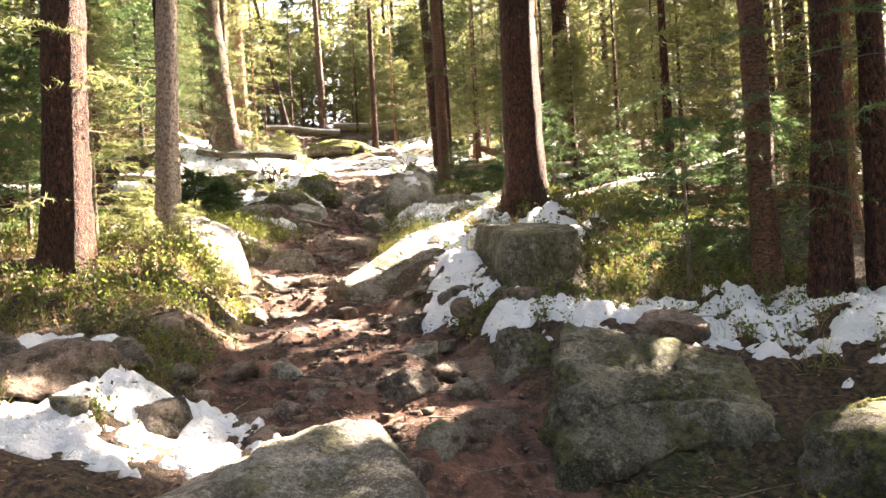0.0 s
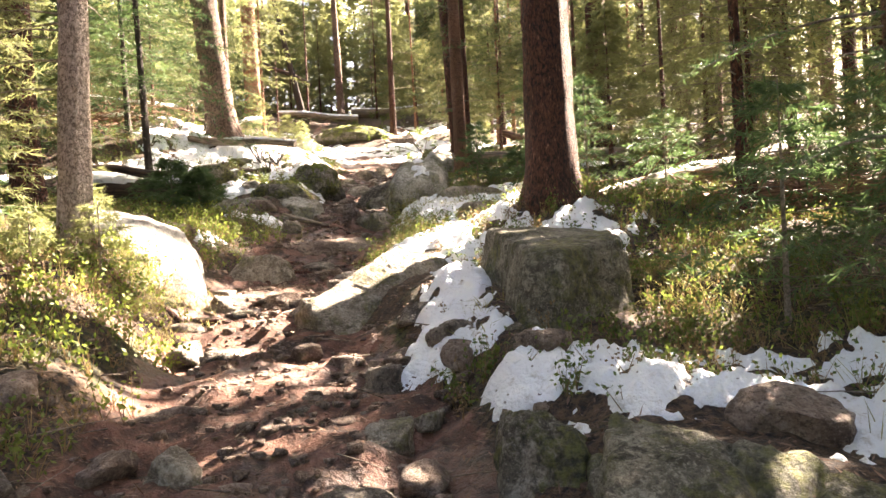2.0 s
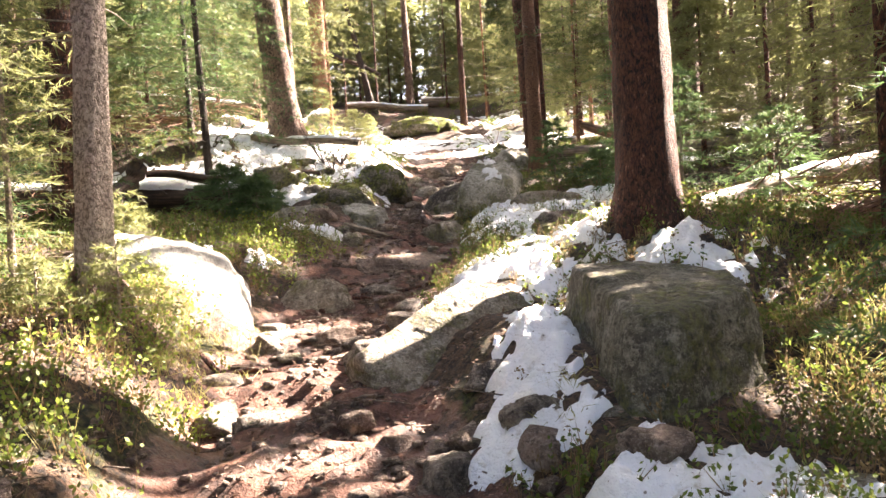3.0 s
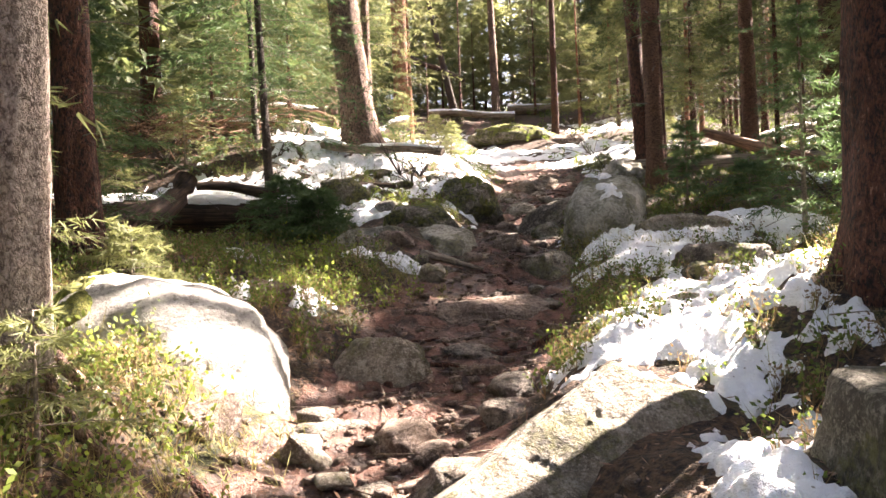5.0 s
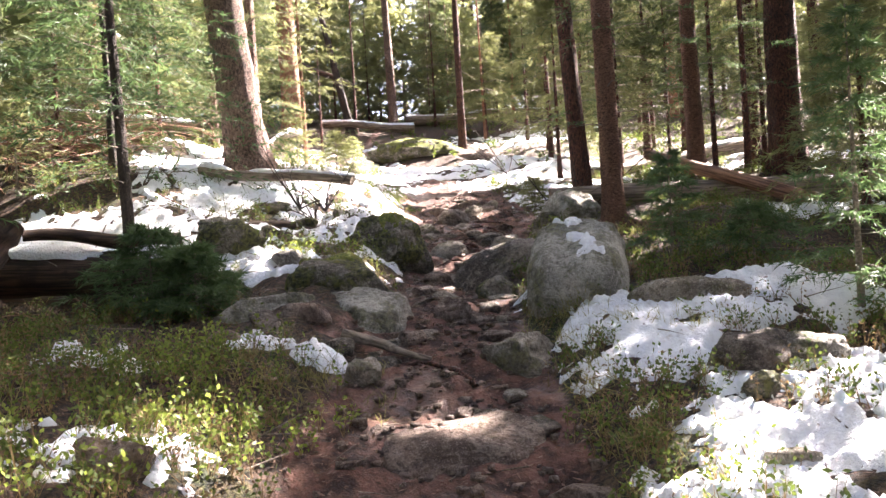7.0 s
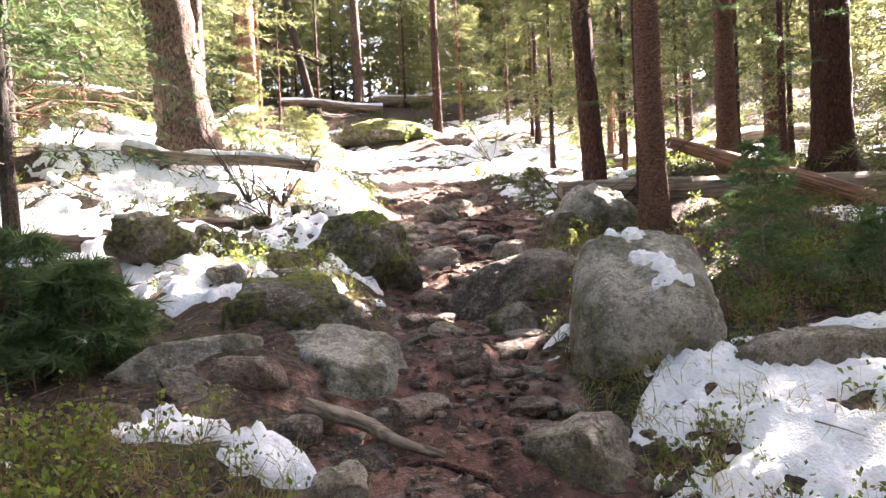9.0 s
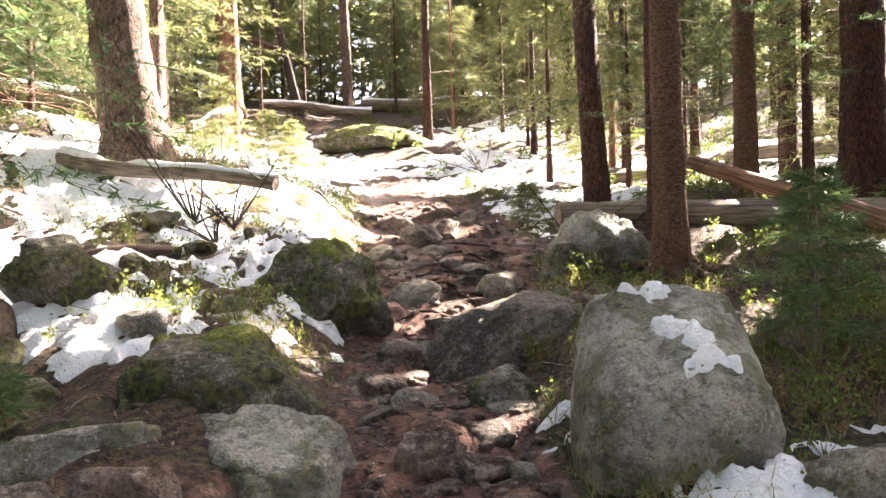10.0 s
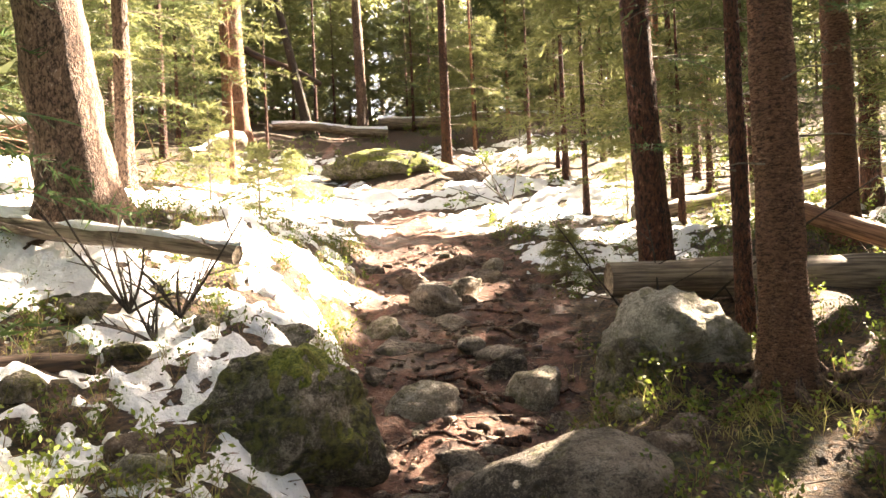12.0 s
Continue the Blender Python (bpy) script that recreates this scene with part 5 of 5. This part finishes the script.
# ---- young firs near the trail ----
def sapling(x, y, h, reach, seed, label, leaf=None, size=0.065, count=None, low=0.06, twigs=12, tufts=8):
    rng = np.random.default_rng(seed)
    base = np.array([x, y, gz(x, y)])
    thing = new("fir_sapling")
    thing.location = base
    tagged(thing, label, "sapling")
    pts = np.stack([np.zeros(7), np.zeros(7), np.linspace(-0.08, h, 7)], 1)
    v, f = tube(pts, np.linspace(0.008 + 0.009 * h, 0.003, 7), 7)
    part("stem", mesh_of("stem", v, f, TWIG), thing)
    v, q, root, out, r = boughs(base, low * h, h, reach, count or int(44 + 26 * h), twigs, tufts, size, rng, (0, 0), 0.12, False, 0.2)
    part("needles", mesh_of("needles", v, q, leaf or SAPLING_LEAF, False), thing)
    v, q = sticks(root, out, r, 0.004, rng, 0.12)
    tagged(part("bough_wood", mesh_of("bough_wood", v, q, TWIG), thing), kind="stuff")


DARK_FIR = "dense dark green young fir on the forest floor"
for k, (x, y, h, reach) in enumerate([(-2.84, 12.0, 0.8, 0.75), (-2.4, 11.75, 0.6, 0.5), (1.42, 12.25, 0.9, 0.42), (1.95, 11.9, 0.5, 0.42), (2.05, 10.6, 1.9, 0.5), (2.3, 5.35, 1.25, 0.7),
                                     (2.75, 5.05, 1.3, 0.7), (2.5, 10.2, 1.5, 0.6), (3.0, 9.0, 1.1, 0.6), (-3.3, 7.4, 1.9, 0.8), (-4.3, 10.7, 2.6, 1.0)]):
    if y < 6 or x > 0 or y in (12.0, 11.75):
        sapling(x, y, h, reach, 50 + k, "young green fir with layered open boughs", None, 0.085 if x < 0 else 0.075, 20 + int(18 * h) if x < 0 else 18 + int(11 * h), 0.08, 12 if x < 0 else 10, 8 if x < 0 else 6)
    else:
        sapling(x, y, h, reach, 50 + k, DARK_FIR, None, 0.085, 24 + int(14 * h), 0.06, 11, 7)
# these young firs wear the lit needle colour, whatever sun reaches them
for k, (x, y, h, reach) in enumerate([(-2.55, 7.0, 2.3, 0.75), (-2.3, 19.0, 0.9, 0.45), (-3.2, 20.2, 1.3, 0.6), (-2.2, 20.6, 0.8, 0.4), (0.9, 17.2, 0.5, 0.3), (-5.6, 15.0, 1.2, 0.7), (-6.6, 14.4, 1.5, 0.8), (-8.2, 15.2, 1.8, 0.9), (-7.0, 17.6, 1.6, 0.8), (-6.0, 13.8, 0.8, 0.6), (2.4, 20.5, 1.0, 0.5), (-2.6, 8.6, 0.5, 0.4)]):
    sapling(x, y, h, reach, 80 + k, "young fir with sunlight painted into its pale green needles", SPRUCE_SUNNY, 0.06, 16 + int(20 * h), 0.1, 10, 7)

sapling(-1.55, 6.35, 0.5, 0.27, 79, "small airy fir with needles coloured sunlit green beside a slim trunk", SPRUCE_SUNNY, 0.05, 17, 0.2, 8, 6)
sapling(-1.85, 6.1, 0.36, 0.22, 78, "small airy fir with needles coloured sunlit green beside a slim trunk", SPRUCE_SUNNY, 0.05, 15, 0.2, 8, 6)


# ---- fallen logs ----
def log(p0, p1, r0, r1, wood, label, seed, stubs=4, sag=0.0, snow=0.0):
    rng = np.random.default_rng(seed)
    p0, p1 = np.array(p0, float), np.array(p1, float)
    length = np.linalg.norm(p1 - p0)
    n = max(8, int(length / 0.12))
    s = np.linspace(0, 1, n)[:, None]
    mid = (p0 + p1) / 2
    pts = p0 + (p1 - p0) * s - mid + np.array([0, 0, -1.0]) * sag * np.sin(np.pi * s)
    pts = pts + (rng.normal(size=3) * 0.03)[None] * np.sin(s * 7)
    radii = r0 + (r1 - r0) * s[:, 0]
    thing = new("fallen_log")
    turn = Vector(p1 - p0).to_track_quat("Z", "Y").to_matrix()
    axes = np.array(turn)
    thing.matrix_world = Matrix.Translation(mid) @ turn.to_4x4()
    tagged(thing, label, "log")
    v, f = tube(pts, radii, 20, 0.12, rng)
    part("stem", mesh_of("stem", v @ axes, f, wood), thing)
    if stubs:
        root, out, r = [], [], []
        along = unit(p1 - p0)
        for _ in range(stubs):
            i = int(rng.integers(1, n - 1))
            d = rng.normal(size=3) + (0, 0, 0.6)
            d = unit(d - along * (d @ along) * 0.8)
            root.append(pts[i]), out.append(d), r.append(rng.uniform(0.15, 0.5) + radii[i])
        for k in range(stubs):
            v, f = sticks(np.array(root[k:k + 1]), np.array(out[k:k + 1]), np.array(r[k:k + 1]), 0.010, rng, 0.1)
            part("branch_stub", mesh_of("branch_stub", v @ axes, f, TWIG), thing, "dry broken branch stub")
    if snow:
        a = np.linspace(-0.95, 0.95, 11)
        t = unit(np.gradient(pts, axis=0))
        side = unit(np.cross(t, (0, 0, 1.0)))
        up = np.cross(side, t)
        w = snow - 0.12 + 1.6 * (fbm(np.arange(n)[:, None] * 0.3 + seed, a[None] * 1.5 + 5, 4) - 0.5) - 0.5 * np.abs(a)[None]
        lift = radii[:, None] * 1.06 + np.clip(w, -0.2, 0.5) * 0.09
        q = pts[:, None] + lift[..., None] * (np.sin(a)[None, :, None] * side[:, None] + np.cos(a)[None, :, None] * up[:, None]) + mid
        f = grid_faces(11, n)
        f = f[(w.ravel()[f] > -0.05).any(1)]
        if len(f):
            tagged(new("snow_patch", mesh_of("snow_patch", q.reshape(-1, 3), f, SNOW)), "strip of snow lying along a fallen log", "snow", kind="stuff")


def on(x, y, up):
    return (x, y, gz(x, y) + up)


log((0.92, 15.7, 3.17), (5.4, 15.6, 3.08), 0.13, 0.2, WOOD_GREY, "weathered grey log lying beside the trail", 1, 3)
log((2.43, 16.5, 3.76), (3.73, 14.5, 2.90), 0.075, 0.095, WOOD_RED, "reddish fallen trunk resting across another log", 2, 5)
log((-1.53, 14.85, 3.46), (-3.7, 15.95, 3.82), 0.058, 0.07, WOOD_GREY, "broken log with twiggy branches lying on snow", 3, 10, snow=0.25)
log(on(-2.1, 14.2, 0.03), on(-3.6, 13.8, 0.05), 0.06, 0.07, WOOD_DARK, "short mossy log half under snow", 4, 2)
log((-2.7, 12.95, 2.52), (-7.2, 12.95, 2.70), 0.2, 0.25, WOOD_DARK, "thick rotten log topped with snow", 5, 6, snow=0.42)
# two added dark logs wall off the hollow, standing in for its deep shade
log((-3.3, 13.5, 2.2), (-7.4, 13.5, 2.35), 0.24, 0.28, WOOD_DARK, "dark log added under another to stand in for shade", 17, 3)
log((-3.6, 13.35, 1.75), (-6.8, 13.4, 1.8), 0.16, 0.2, WOOD_DARK, "dark log added at the bottom of a hollow to stand in for shade", 18, 5)
log((-4.35, 12.6, 2.75), (-5.0, 11.5, 1.75), 0.05, 0.08, WOOD_DARK, "leaning broken root snag", 19, 4)
log((-4.25, 12.5, 3.02), (-4.75, 11.15, 1.95), 0.12, 0.19, WOOD_DARK, "leaning broken root snag", 6, 8)
log((-4.2, 12.6, 2.92), (-2.95, 13.05, 2.80), 0.05, 0.08, WOOD_DARK, "crooked dark broken limb on a log", 16, 3)
log((-4.75, 19.5, 5.0), (-10.0, 18.0, 5.6), 0.13, 0.18, WOOD_GREY, "long pale log lying across the slope with snow", 7, 8, snow=0.3)
log(on(-5.0, 17.4, 0.12), on(-10.0, 16.2, 0.2), 0.14, 0.2, WOOD_RED, "reddish rotting log beneath another", 8, 10, snow=0.15)
log(on(-1.6, 31.2, 0.25), on(3.4, 31.0, 0.2), 0.17, 0.14, WOOD_GREY, "long grey log lying across behind the trail", 9, 5, snow=0.4)
log(on(-5.25, 25.9, 0.1), on(-4.35, 26.8, 0.5), 0.14, 0.17, WOOD_GREY, "broken snow-topped log end at a pine's foot", 21, 2, snow=0.6)
log(on(-1.3, 30.0, 0.2), on(-4.2, 29.5, 0.25), 0.13, 0.1, WOOD_GREY, "grey snow-topped log lying behind the hump", 22, 4, snow=0.5)
log(on(-5.0, 30.2, 2.2), on(-3.0, 30.2, 1.5), 0.1, 0.07, WOOD_DARK, "dark leaning dead pole", 10, 5)
log(on(2.4, 9.4, 0.15), on(5.6, 11.0, 0.5), 0.1, 0.13, WOOD_GREY, "grey log among the young firs", 11, 8, snow=0.2)
log(on(3.2, 8.6, 0.12), on(7.5, 9.6, 0.3), 0.13, 0.16, WOOD_RED, "reddish log in the undergrowth", 12, 8)
log(on(2.3, 19.8, 0.1), on(6.8, 21.0, 0.3), 0.12, 0.15, WOOD_GREY, "grey log lying in the wood", 14, 6, snow=0.2)
log(on(-0.60, 10.97, 0.015), on(-1.2, 11.32, 0.04), 0.02, 0.042, WOOD_GREY, "bare root crossing the trail", 15, 0)


# ---- undergrowth ----
def scatter(n, rng, x0, x1, y0, y1, test):
    x, y = rng.uniform(x0, x1, n), rng.uniform(y0, y1, n)
    k = rng.random(n) < test(x, y)
    return x[k], y[k]


# where the undergrowth stands thickest
LUSH = [(-1.9, 6.3, 0.8, 1.0), (-1.7, 9.6, 0.5, 0.8), (-0.95, 15.6, 0.3, 0.8), (-2.3, 5.1, 0.8, 0.6), (1.9, 5.6, 0.5, 0.4), (1.7, 13.2, 0.6, 0.6), (2.6, 7.0, 0.8, 0.7), (-1.6, 13.2, 0.6, 0.5), (-1.9, 14.4, 0.5, 0.4), (-1.75, 7.2, 0.3, 0.6), (-1.45, 6.3, 0.25, 0.6), (-1.45, 7.95, 0.15, 0.35),
        (2.0, 6.2, 0.6, 0.5), (0.9, 13.75, 0.5, 0.3), (1.5, 14.4, 0.4, 0.5), (0.55, 13.95, 0.3, 0.3), (0.5, 15.2, 0.35, 0.4), (-0.85, 14.6, 0.2, 0.4), (-1.2, 13.0, 0.35, 0.3), (0.35, 11.6, 0.2, 0.4), (-2.0, 8.95, 0.6, 0.3)]


def shrub_cover(x, y):
    d = np.abs(x - smooth_interp(y, TY, TX))
    free = ramp(d, trail_half(y) * 0.95, trail_half(y) * 0.95 + 0.3) * (snow_depth(x, y) < 0.02)
    for cx, cy, rx, ry, a in FEET:
        u, v = (x - cx) * math.cos(a) + (y - cy) * math.sin(a), (y - cy) * math.cos(a) - (x - cx) * math.sin(a)
        free = free * ((u / rx) ** 2 + (v / ry) ** 2 > 1)
    lush = np.zeros(np.shape(x))
    for cx, cy, rx, ry in LUSH:
        lush = np.maximum(lush, np.exp(-((x - cx) / rx) ** 2 - ((y - cy) / ry) ** 2))
    bare = np.exp(-((x + 1.6) / 1.0) ** 4 - ((y - 11.35) / 0.5) ** 4) + np.exp(-((x + 4.6) / 1.6) ** 4 - ((y - 11.9) / 0.9) ** 4)
    bare = bare + np.exp(-((x - 0.35) / 0.6) ** 4 - ((y - 6.2) / 0.75) ** 4) + np.exp(-((x - 1.4) / 1.0) ** 4 - ((y - 2.95) / 0.5) ** 4)
    return 0.8 * free * np.clip(1 - bare, 0, 1) * np.maximum(lush * 1.2, ramp(fbm(x * 0.8 + 3, y * 0.8 + 8, 3), 0.36, 0.56))


def through_snow(x, y):
    """Single plants that poke through the snow, thickest at its rims."""
    m = snow_depth(x, y)
    d = np.abs(x - smooth_interp(y, TY, TX))
    return (m > -0.05) * np.clip(0.6 - 1.1 * m, 0.1, 1) * (d > trail_half(y)) * ramp(fbm(x * 2.3 + 5, y * 2.3, 2), 0.4, 0.58)


def shrubs(name, n, seed, area, leaf, label, height, leaves, leaf_size, kind_of=1.0, cover=shrub_cover):
    rng = np.random.default_rng(seed)
    x, y = scatter(n, rng, *area, cover)
    k = len(x)
    base = np.stack([x, y, ground(x, y) + relief(x, y) - 0.01], 1)
    stems = 4
    az, tilt = rng.uniform(0, 6.28, (k, stems)), rng.uniform(0.1, 0.75, (k, stems))
    d = np.stack([np.cos(az) * np.sin(tilt), np.sin(az) * np.sin(tilt), np.cos(tilt)], -1)
    h = height * rng.uniform(0.5, 1.3, (k, stems)) * (0.6 + 0.8 * fbm(x * 1.1, y * 1.1, 2))[:, None]
    root = np.repeat(base[:, None], stems, 1).reshape(-1, 3)
    dirs, hh = d.reshape(-1, 3), h.reshape(-1)
    side = unit(np.cross(dirs, rng.normal(size=dirs.shape)))
    stalks = blades(root, dirs, side, hh, 0.005, 0.2)
    tagged(new(name + "_stems", mesh_of(name, *stalks, SHRUB_DRY, False)), "thin brown stems of low undergrowth", "shrub", kind="stuff")
    f = rng.uniform(0.3, 1.0, (len(root), leaves))
    p = root[:, None] + dirs[:, None] * (hh[:, None] * f)[..., None] + rng.normal(size=(len(root), leaves, 3)) * 0.016
    p = p.reshape(-1, 3)
    ld = unit(rng.normal(size=p.shape) + (0, 0, 0.35))
    ls = unit(np.cross(ld, rng.normal(size=p.shape)))
    v = blades(p, ld, ls, leaf_size * rng.uniform(0.6, 1.3, len(p)), leaf_size * 0.55 * kind_of, 0.5)
    tagged(new(name, mesh_of(name, *v, leaf, False)), label, "shrub", kind="stuff")


shrubs("bilberry_shrubs", 11500, 31, (-4.2, 4.2, 2.6, 12.0), SHRUB_LEAF, "low bilberry undergrowth with small yellow-green leaves", 0.16, 5, 0.03)
shrubs("bilberry_shrubs_beyond", 4800, 32, (-5.5, 5.0, 12.0, 20.0), SHRUB_LEAF, "low bilberry undergrowth with small yellow-green leaves", 0.16, 6, 0.03)
shrubs("bilberry_shrubs_far", 2200, 33, (-14, 14, 19.0, 36.0), SHRUB_LEAF, "patchy green undergrowth in the wood", 0.25, 5, 0.07)
shrubs("dry_undergrowth", 4200, 34, (-4.0, 4.0, 3.0, 12.0), SHRUB_DRY, "brown dried undergrowth", 0.15, 5, 0.022)
shrubs("snowbound_shrubs", 6500, 35, (-4.5, 3.5, 3.0, 17.5), SHRUB_LEAF, "thin bilberry stems poking through old snow", 0.15, 3, 0.026, cover=through_snow)

DRY_GRASS = [(2.0, 6.1, 0.5, 0.5), (2.3, 7.3, 0.6, 0.5), (-1.7, 6.9, 0.4, 0.6), (-1.35, 6.2, 0.25, 0.4), (1.0, 8.6, 0.3, 0.3), (0.9, 7.7, 0.2, 0.3)]
rng = np.random.default_rng(41)
x, y = scatter(9000, rng, -4, 4, 3, 20, lambda a, b: shrub_cover(a, b) * np.maximum(ramp(fbm(a * 0.9 + 30, b * 0.9, 2), 0.5, 0.65), sum(np.exp(-((a - cx) / rx) ** 2 - ((b - cy) / ry) ** 2) for cx, cy, rx, ry in DRY_GRASS)))
root = np.repeat(np.stack([x, y, ground(x, y) + relief(x, y)], 1), 5, 0)
d = unit(rng.normal(size=root.shape) * 0.4 + (0, 0, 1.0))
v = blades(root + rng.normal(size=root.shape) * (0.02, 0.02, 0), d, unit(np.cross(d, rng.normal(size=d.shape))), rng.uniform(0.08, 0.2, len(root)), 0.004, 0.3)
tagged(new("grass_tufts", mesh_of("grass_tufts", *v, GRASS, False)), "thin yellowish grass tufts by the trail", "grass", kind="stuff")

LEAFY = [(-2.0, 7.15, 0.5, 0.2), (-1.65, 7.4, 0.25, 0.2), (-1.4, 6.7, 0.2, 0.4), (-1.6, 13.2, 0.4, 0.3), (-1.55, 9.55, 0.4, 0.3), (-1.95, 9.9, 0.4, 0.3), (-1.3, 6.0, 0.25, 0.4), (-1.6, 5.3, 0.4, 0.4), (-2.0, 9.0, 0.4, 0.3), (-1.02, 14.8, 0.12, 0.6), (-2.2, 10.6, 0.5, 0.4), (0.55, 14.0, 0.2, 0.3), (1.0, 13.8, 0.4, 0.2), (2.0, 12.9, 0.4, 0.3)]


def among(spots):
    return lambda a, b: sum(np.exp(-((a - cx) / rx) ** 2 - ((b - cy) / ry) ** 2) for cx, cy, rx, ry in spots)


shrubs("leafy_shrubs", 4500, 36, (-3.0, 3.0, 4.0, 16.0), SHRUB_FRESH, "taller shrubs with fresh yellow-green leaves", 0.22, 5, 0.032, 1.1, among(LEAFY))
EDGE_GRASS = [(-1.95, 7.2, 0.5, 0.2), (0.75, 10.85, 0.2, 0.08), (1.15, 10.6, 0.2, 0.1), (0.5, 11.3, 0.12, 0.15), (-1.55, 7.35, 0.3, 0.35), (-1.4, 6.6, 0.25, 0.4), (-1.3, 13.0, 0.3, 0.25), (-1.03, 15.0, 0.10, 0.6), (-1.1, 16.1, 0.10, 0.5), (-1.0, 15.6, 0.1, 0.4), (0.6, 14.0, 0.25, 0.2), (1.1, 13.6, 0.25, 0.2), (0.45, 9.6, 0.14, 0.4), (0.35, 10.3, 0.14, 0.3), (0.32, 11.5, 0.15, 0.4), (0.2, 8.5, 0.1, 0.2), (-1.45, 10.4, 0.35, 0.3), (2.0, 6.1, 0.4, 0.4), (0.72, 5.75, 0.1, 0.12)]
rng = np.random.default_rng(48)
x, y = scatter(16000, rng, -3, 3, 5, 16, among(EDGE_GRASS))
root = np.repeat(np.stack([x, y, ground(x, y) + relief(x, y)], 1), 7, 0) + rng.normal(size=(len(x) * 7, 3)) * (0.02, 0.02, 0)
d = unit(rng.normal(size=root.shape) * 0.55 + (-0.25, -0.15, 0.8))
half = rng.uniform(0.05, 0.11, len(root))
side = unit(np.cross(d, rng.normal(size=d.shape)))
bent = unit(d + np.array([0, 0, -0.75]) + rng.normal(size=d.shape) * 0.2)
v = join_quads([blades(root, d, side, half * 1.15, 0.005, 0.6), blades(root + d * half[:, None], bent, side, half, 0.004, 0.2)])
tagged(new("edge_grass", mesh_of("edge_grass", *v, GRASS, False)), "bent yellow-green grass fringing the trail", "grass", kind="stuff")


def bare_shrub(x, y, z, h, n, seed, lean=(0, 0)):
    """A leafless bush: forking dark twigs from one foot."""
    rng = np.random.default_rng(seed)
    thing = new("bare_bush")
    thing.location = (x, y, z)
    tagged(thing, "leafless bush of thin dark forking twigs", "bush")
    for _ in range(n):
        a, up = rng.uniform(0, 6.28), rng.uniform(0.35, 1.0)
        d = unit(np.array([math.cos(a) + lean[0], math.sin(a) + lean[1], up * 1.6]))
        length = h * rng.uniform(0.5, 1.1)
        s = np.linspace(0, 1, 6)[:, None]
        side = rng.normal(size=3) * 0.18 * length
        pts = d * length * s + side * s * s
        chunks = [tube(pts, np.linspace(0.011, 0.004, 6), 5)]
        for k in (2, 3, 4):
            e = unit(d + rng.normal(size=3) * 0.7)
            fork = pts[k] + e * length * rng.uniform(0.15, 0.4) * np.linspace(0, 1, 4)[:, None]
            chunks.append(tube(fork, np.linspace(0.005, 0.002, 4), 4))
        part("twig", mesh_of("twig", *join_quads(chunks), BARK_DEAD), thing)


bare_shrub(-1.85, 14.75, gz(-1.85, 14.75) + 0.1, 0.75, 9, 1)
bare_shrub(-2.15, 14.75, gz(-2.15, 14.75) + 0.1, 0.7, 7, 2, (0.3, -0.3))
bare_shrub(-1.95, 14.6, gz(-1.95, 14.6), 0.5, 6, 9, (-0.6, -0.5))
bare_shrub(0.9, 21.5, gz(0.9, 21.5), 2.0, 6, 3, (-0.6, 0))
bare_shrub(1.1, 15.2, gz(1.1, 15.2), 1.3, 3, 4, (0.0, 0))
bare_shrub(-5.4, 10.6, gz(-5.4, 10.6), 0.9, 8, 5)
bare_shrub(2.6, 10.9, gz(2.6, 10.9), 0.9, 8, 6)
bare_shrub(-6.0, 15.2, gz(-6.0, 15.2), 1.0, 9, 7)
bare_shrub(-7.0, 15.8, gz(-7.0, 15.8), 1.0, 9, 8)

# brushwood heaped on the slope by the long logs
rng = np.random.default_rng(47)
for cx, cy, rx, ry, n in ((-7.0, 16.4, 2.8, 1.5, 800), (-5.2, 12.4, 1.5, 0.7, 90), (4.2, 8.9, 1.8, 0.9, 160), (-6.0, 20.5, 2.5, 1.2, 150)):
    x, y = cx + rng.normal(size=n) * rx * 0.5, cy + rng.normal(size=n) * ry * 0.5
    a = rng.uniform(0, 6.28, n)
    out = unit(np.stack([np.cos(a), np.sin(a), rng.normal(size=n) * 0.35], 1))
    p = np.stack([x, y, ground(x, y) + rng.uniform(0, 0.45, n)], 1)
    v = sticks(p, out, rng.uniform(0.3, 1.4, n), 0.011, rng, 0.15)
    tagged(new("brushwood", mesh_of("brushwood", *v, WOOD_RED)), "tangle of dead reddish branches on the slope", "brushwood", kind="stuff")

# needles, bark chips and leaf litter
rng = np.random.default_rng(45)
n = 26000
y = 2.8 + 15 * rng.random(n) ** 1.2
x = rng.normal(size=n) * 1.7 + smooth_interp(y, TY, TX)
k = snow_depth(x, y) < 0.05
x, y = x[k], y[k]
d = unit(rng.normal(size=(len(x), 3)) * (1, 1, 0.25))
w = unit(np.cross(d, rng.normal(size=d.shape) * 0.3 + (0, 0, 1.0)))
v = blades(np.stack([x, y, ground(x, y) + relief(x, y) + 0.008], 1), d, w, rng.uniform(0.02, 0.07, len(x)), rng.uniform(0.005, 0.014, len(x)))
tagged(new("forest_litter", mesh_of("forest_litter", *v, LITTER, False)), "reddish-brown needles and bark chips strewn over the dirt", "litter", kind="stuff")

# fallen twigs
rng = np.random.default_rng(43)
n = 1500
y = rng.uniform(2.8, 22, n)
x = rng.uniform(-4.5, 4.5, n)
a = rng.uniform(0, 6.28, n)
out = np.stack([np.cos(a), np.sin(a), rng.normal(size=n) * 0.12], 1)
p = np.stack([x, y, ground(x, y) + relief(x, y) + 0.01], 1)
v = sticks(p, unit(out), rng.uniform(0.05, 0.4, n), 0.005, rng, 0.05)
tagged(new("fallen_twigs", mesh_of("fallen_twigs", *v, TWIG)), "dry twigs scattered over the forest floor", "twigs", kind="stuff")
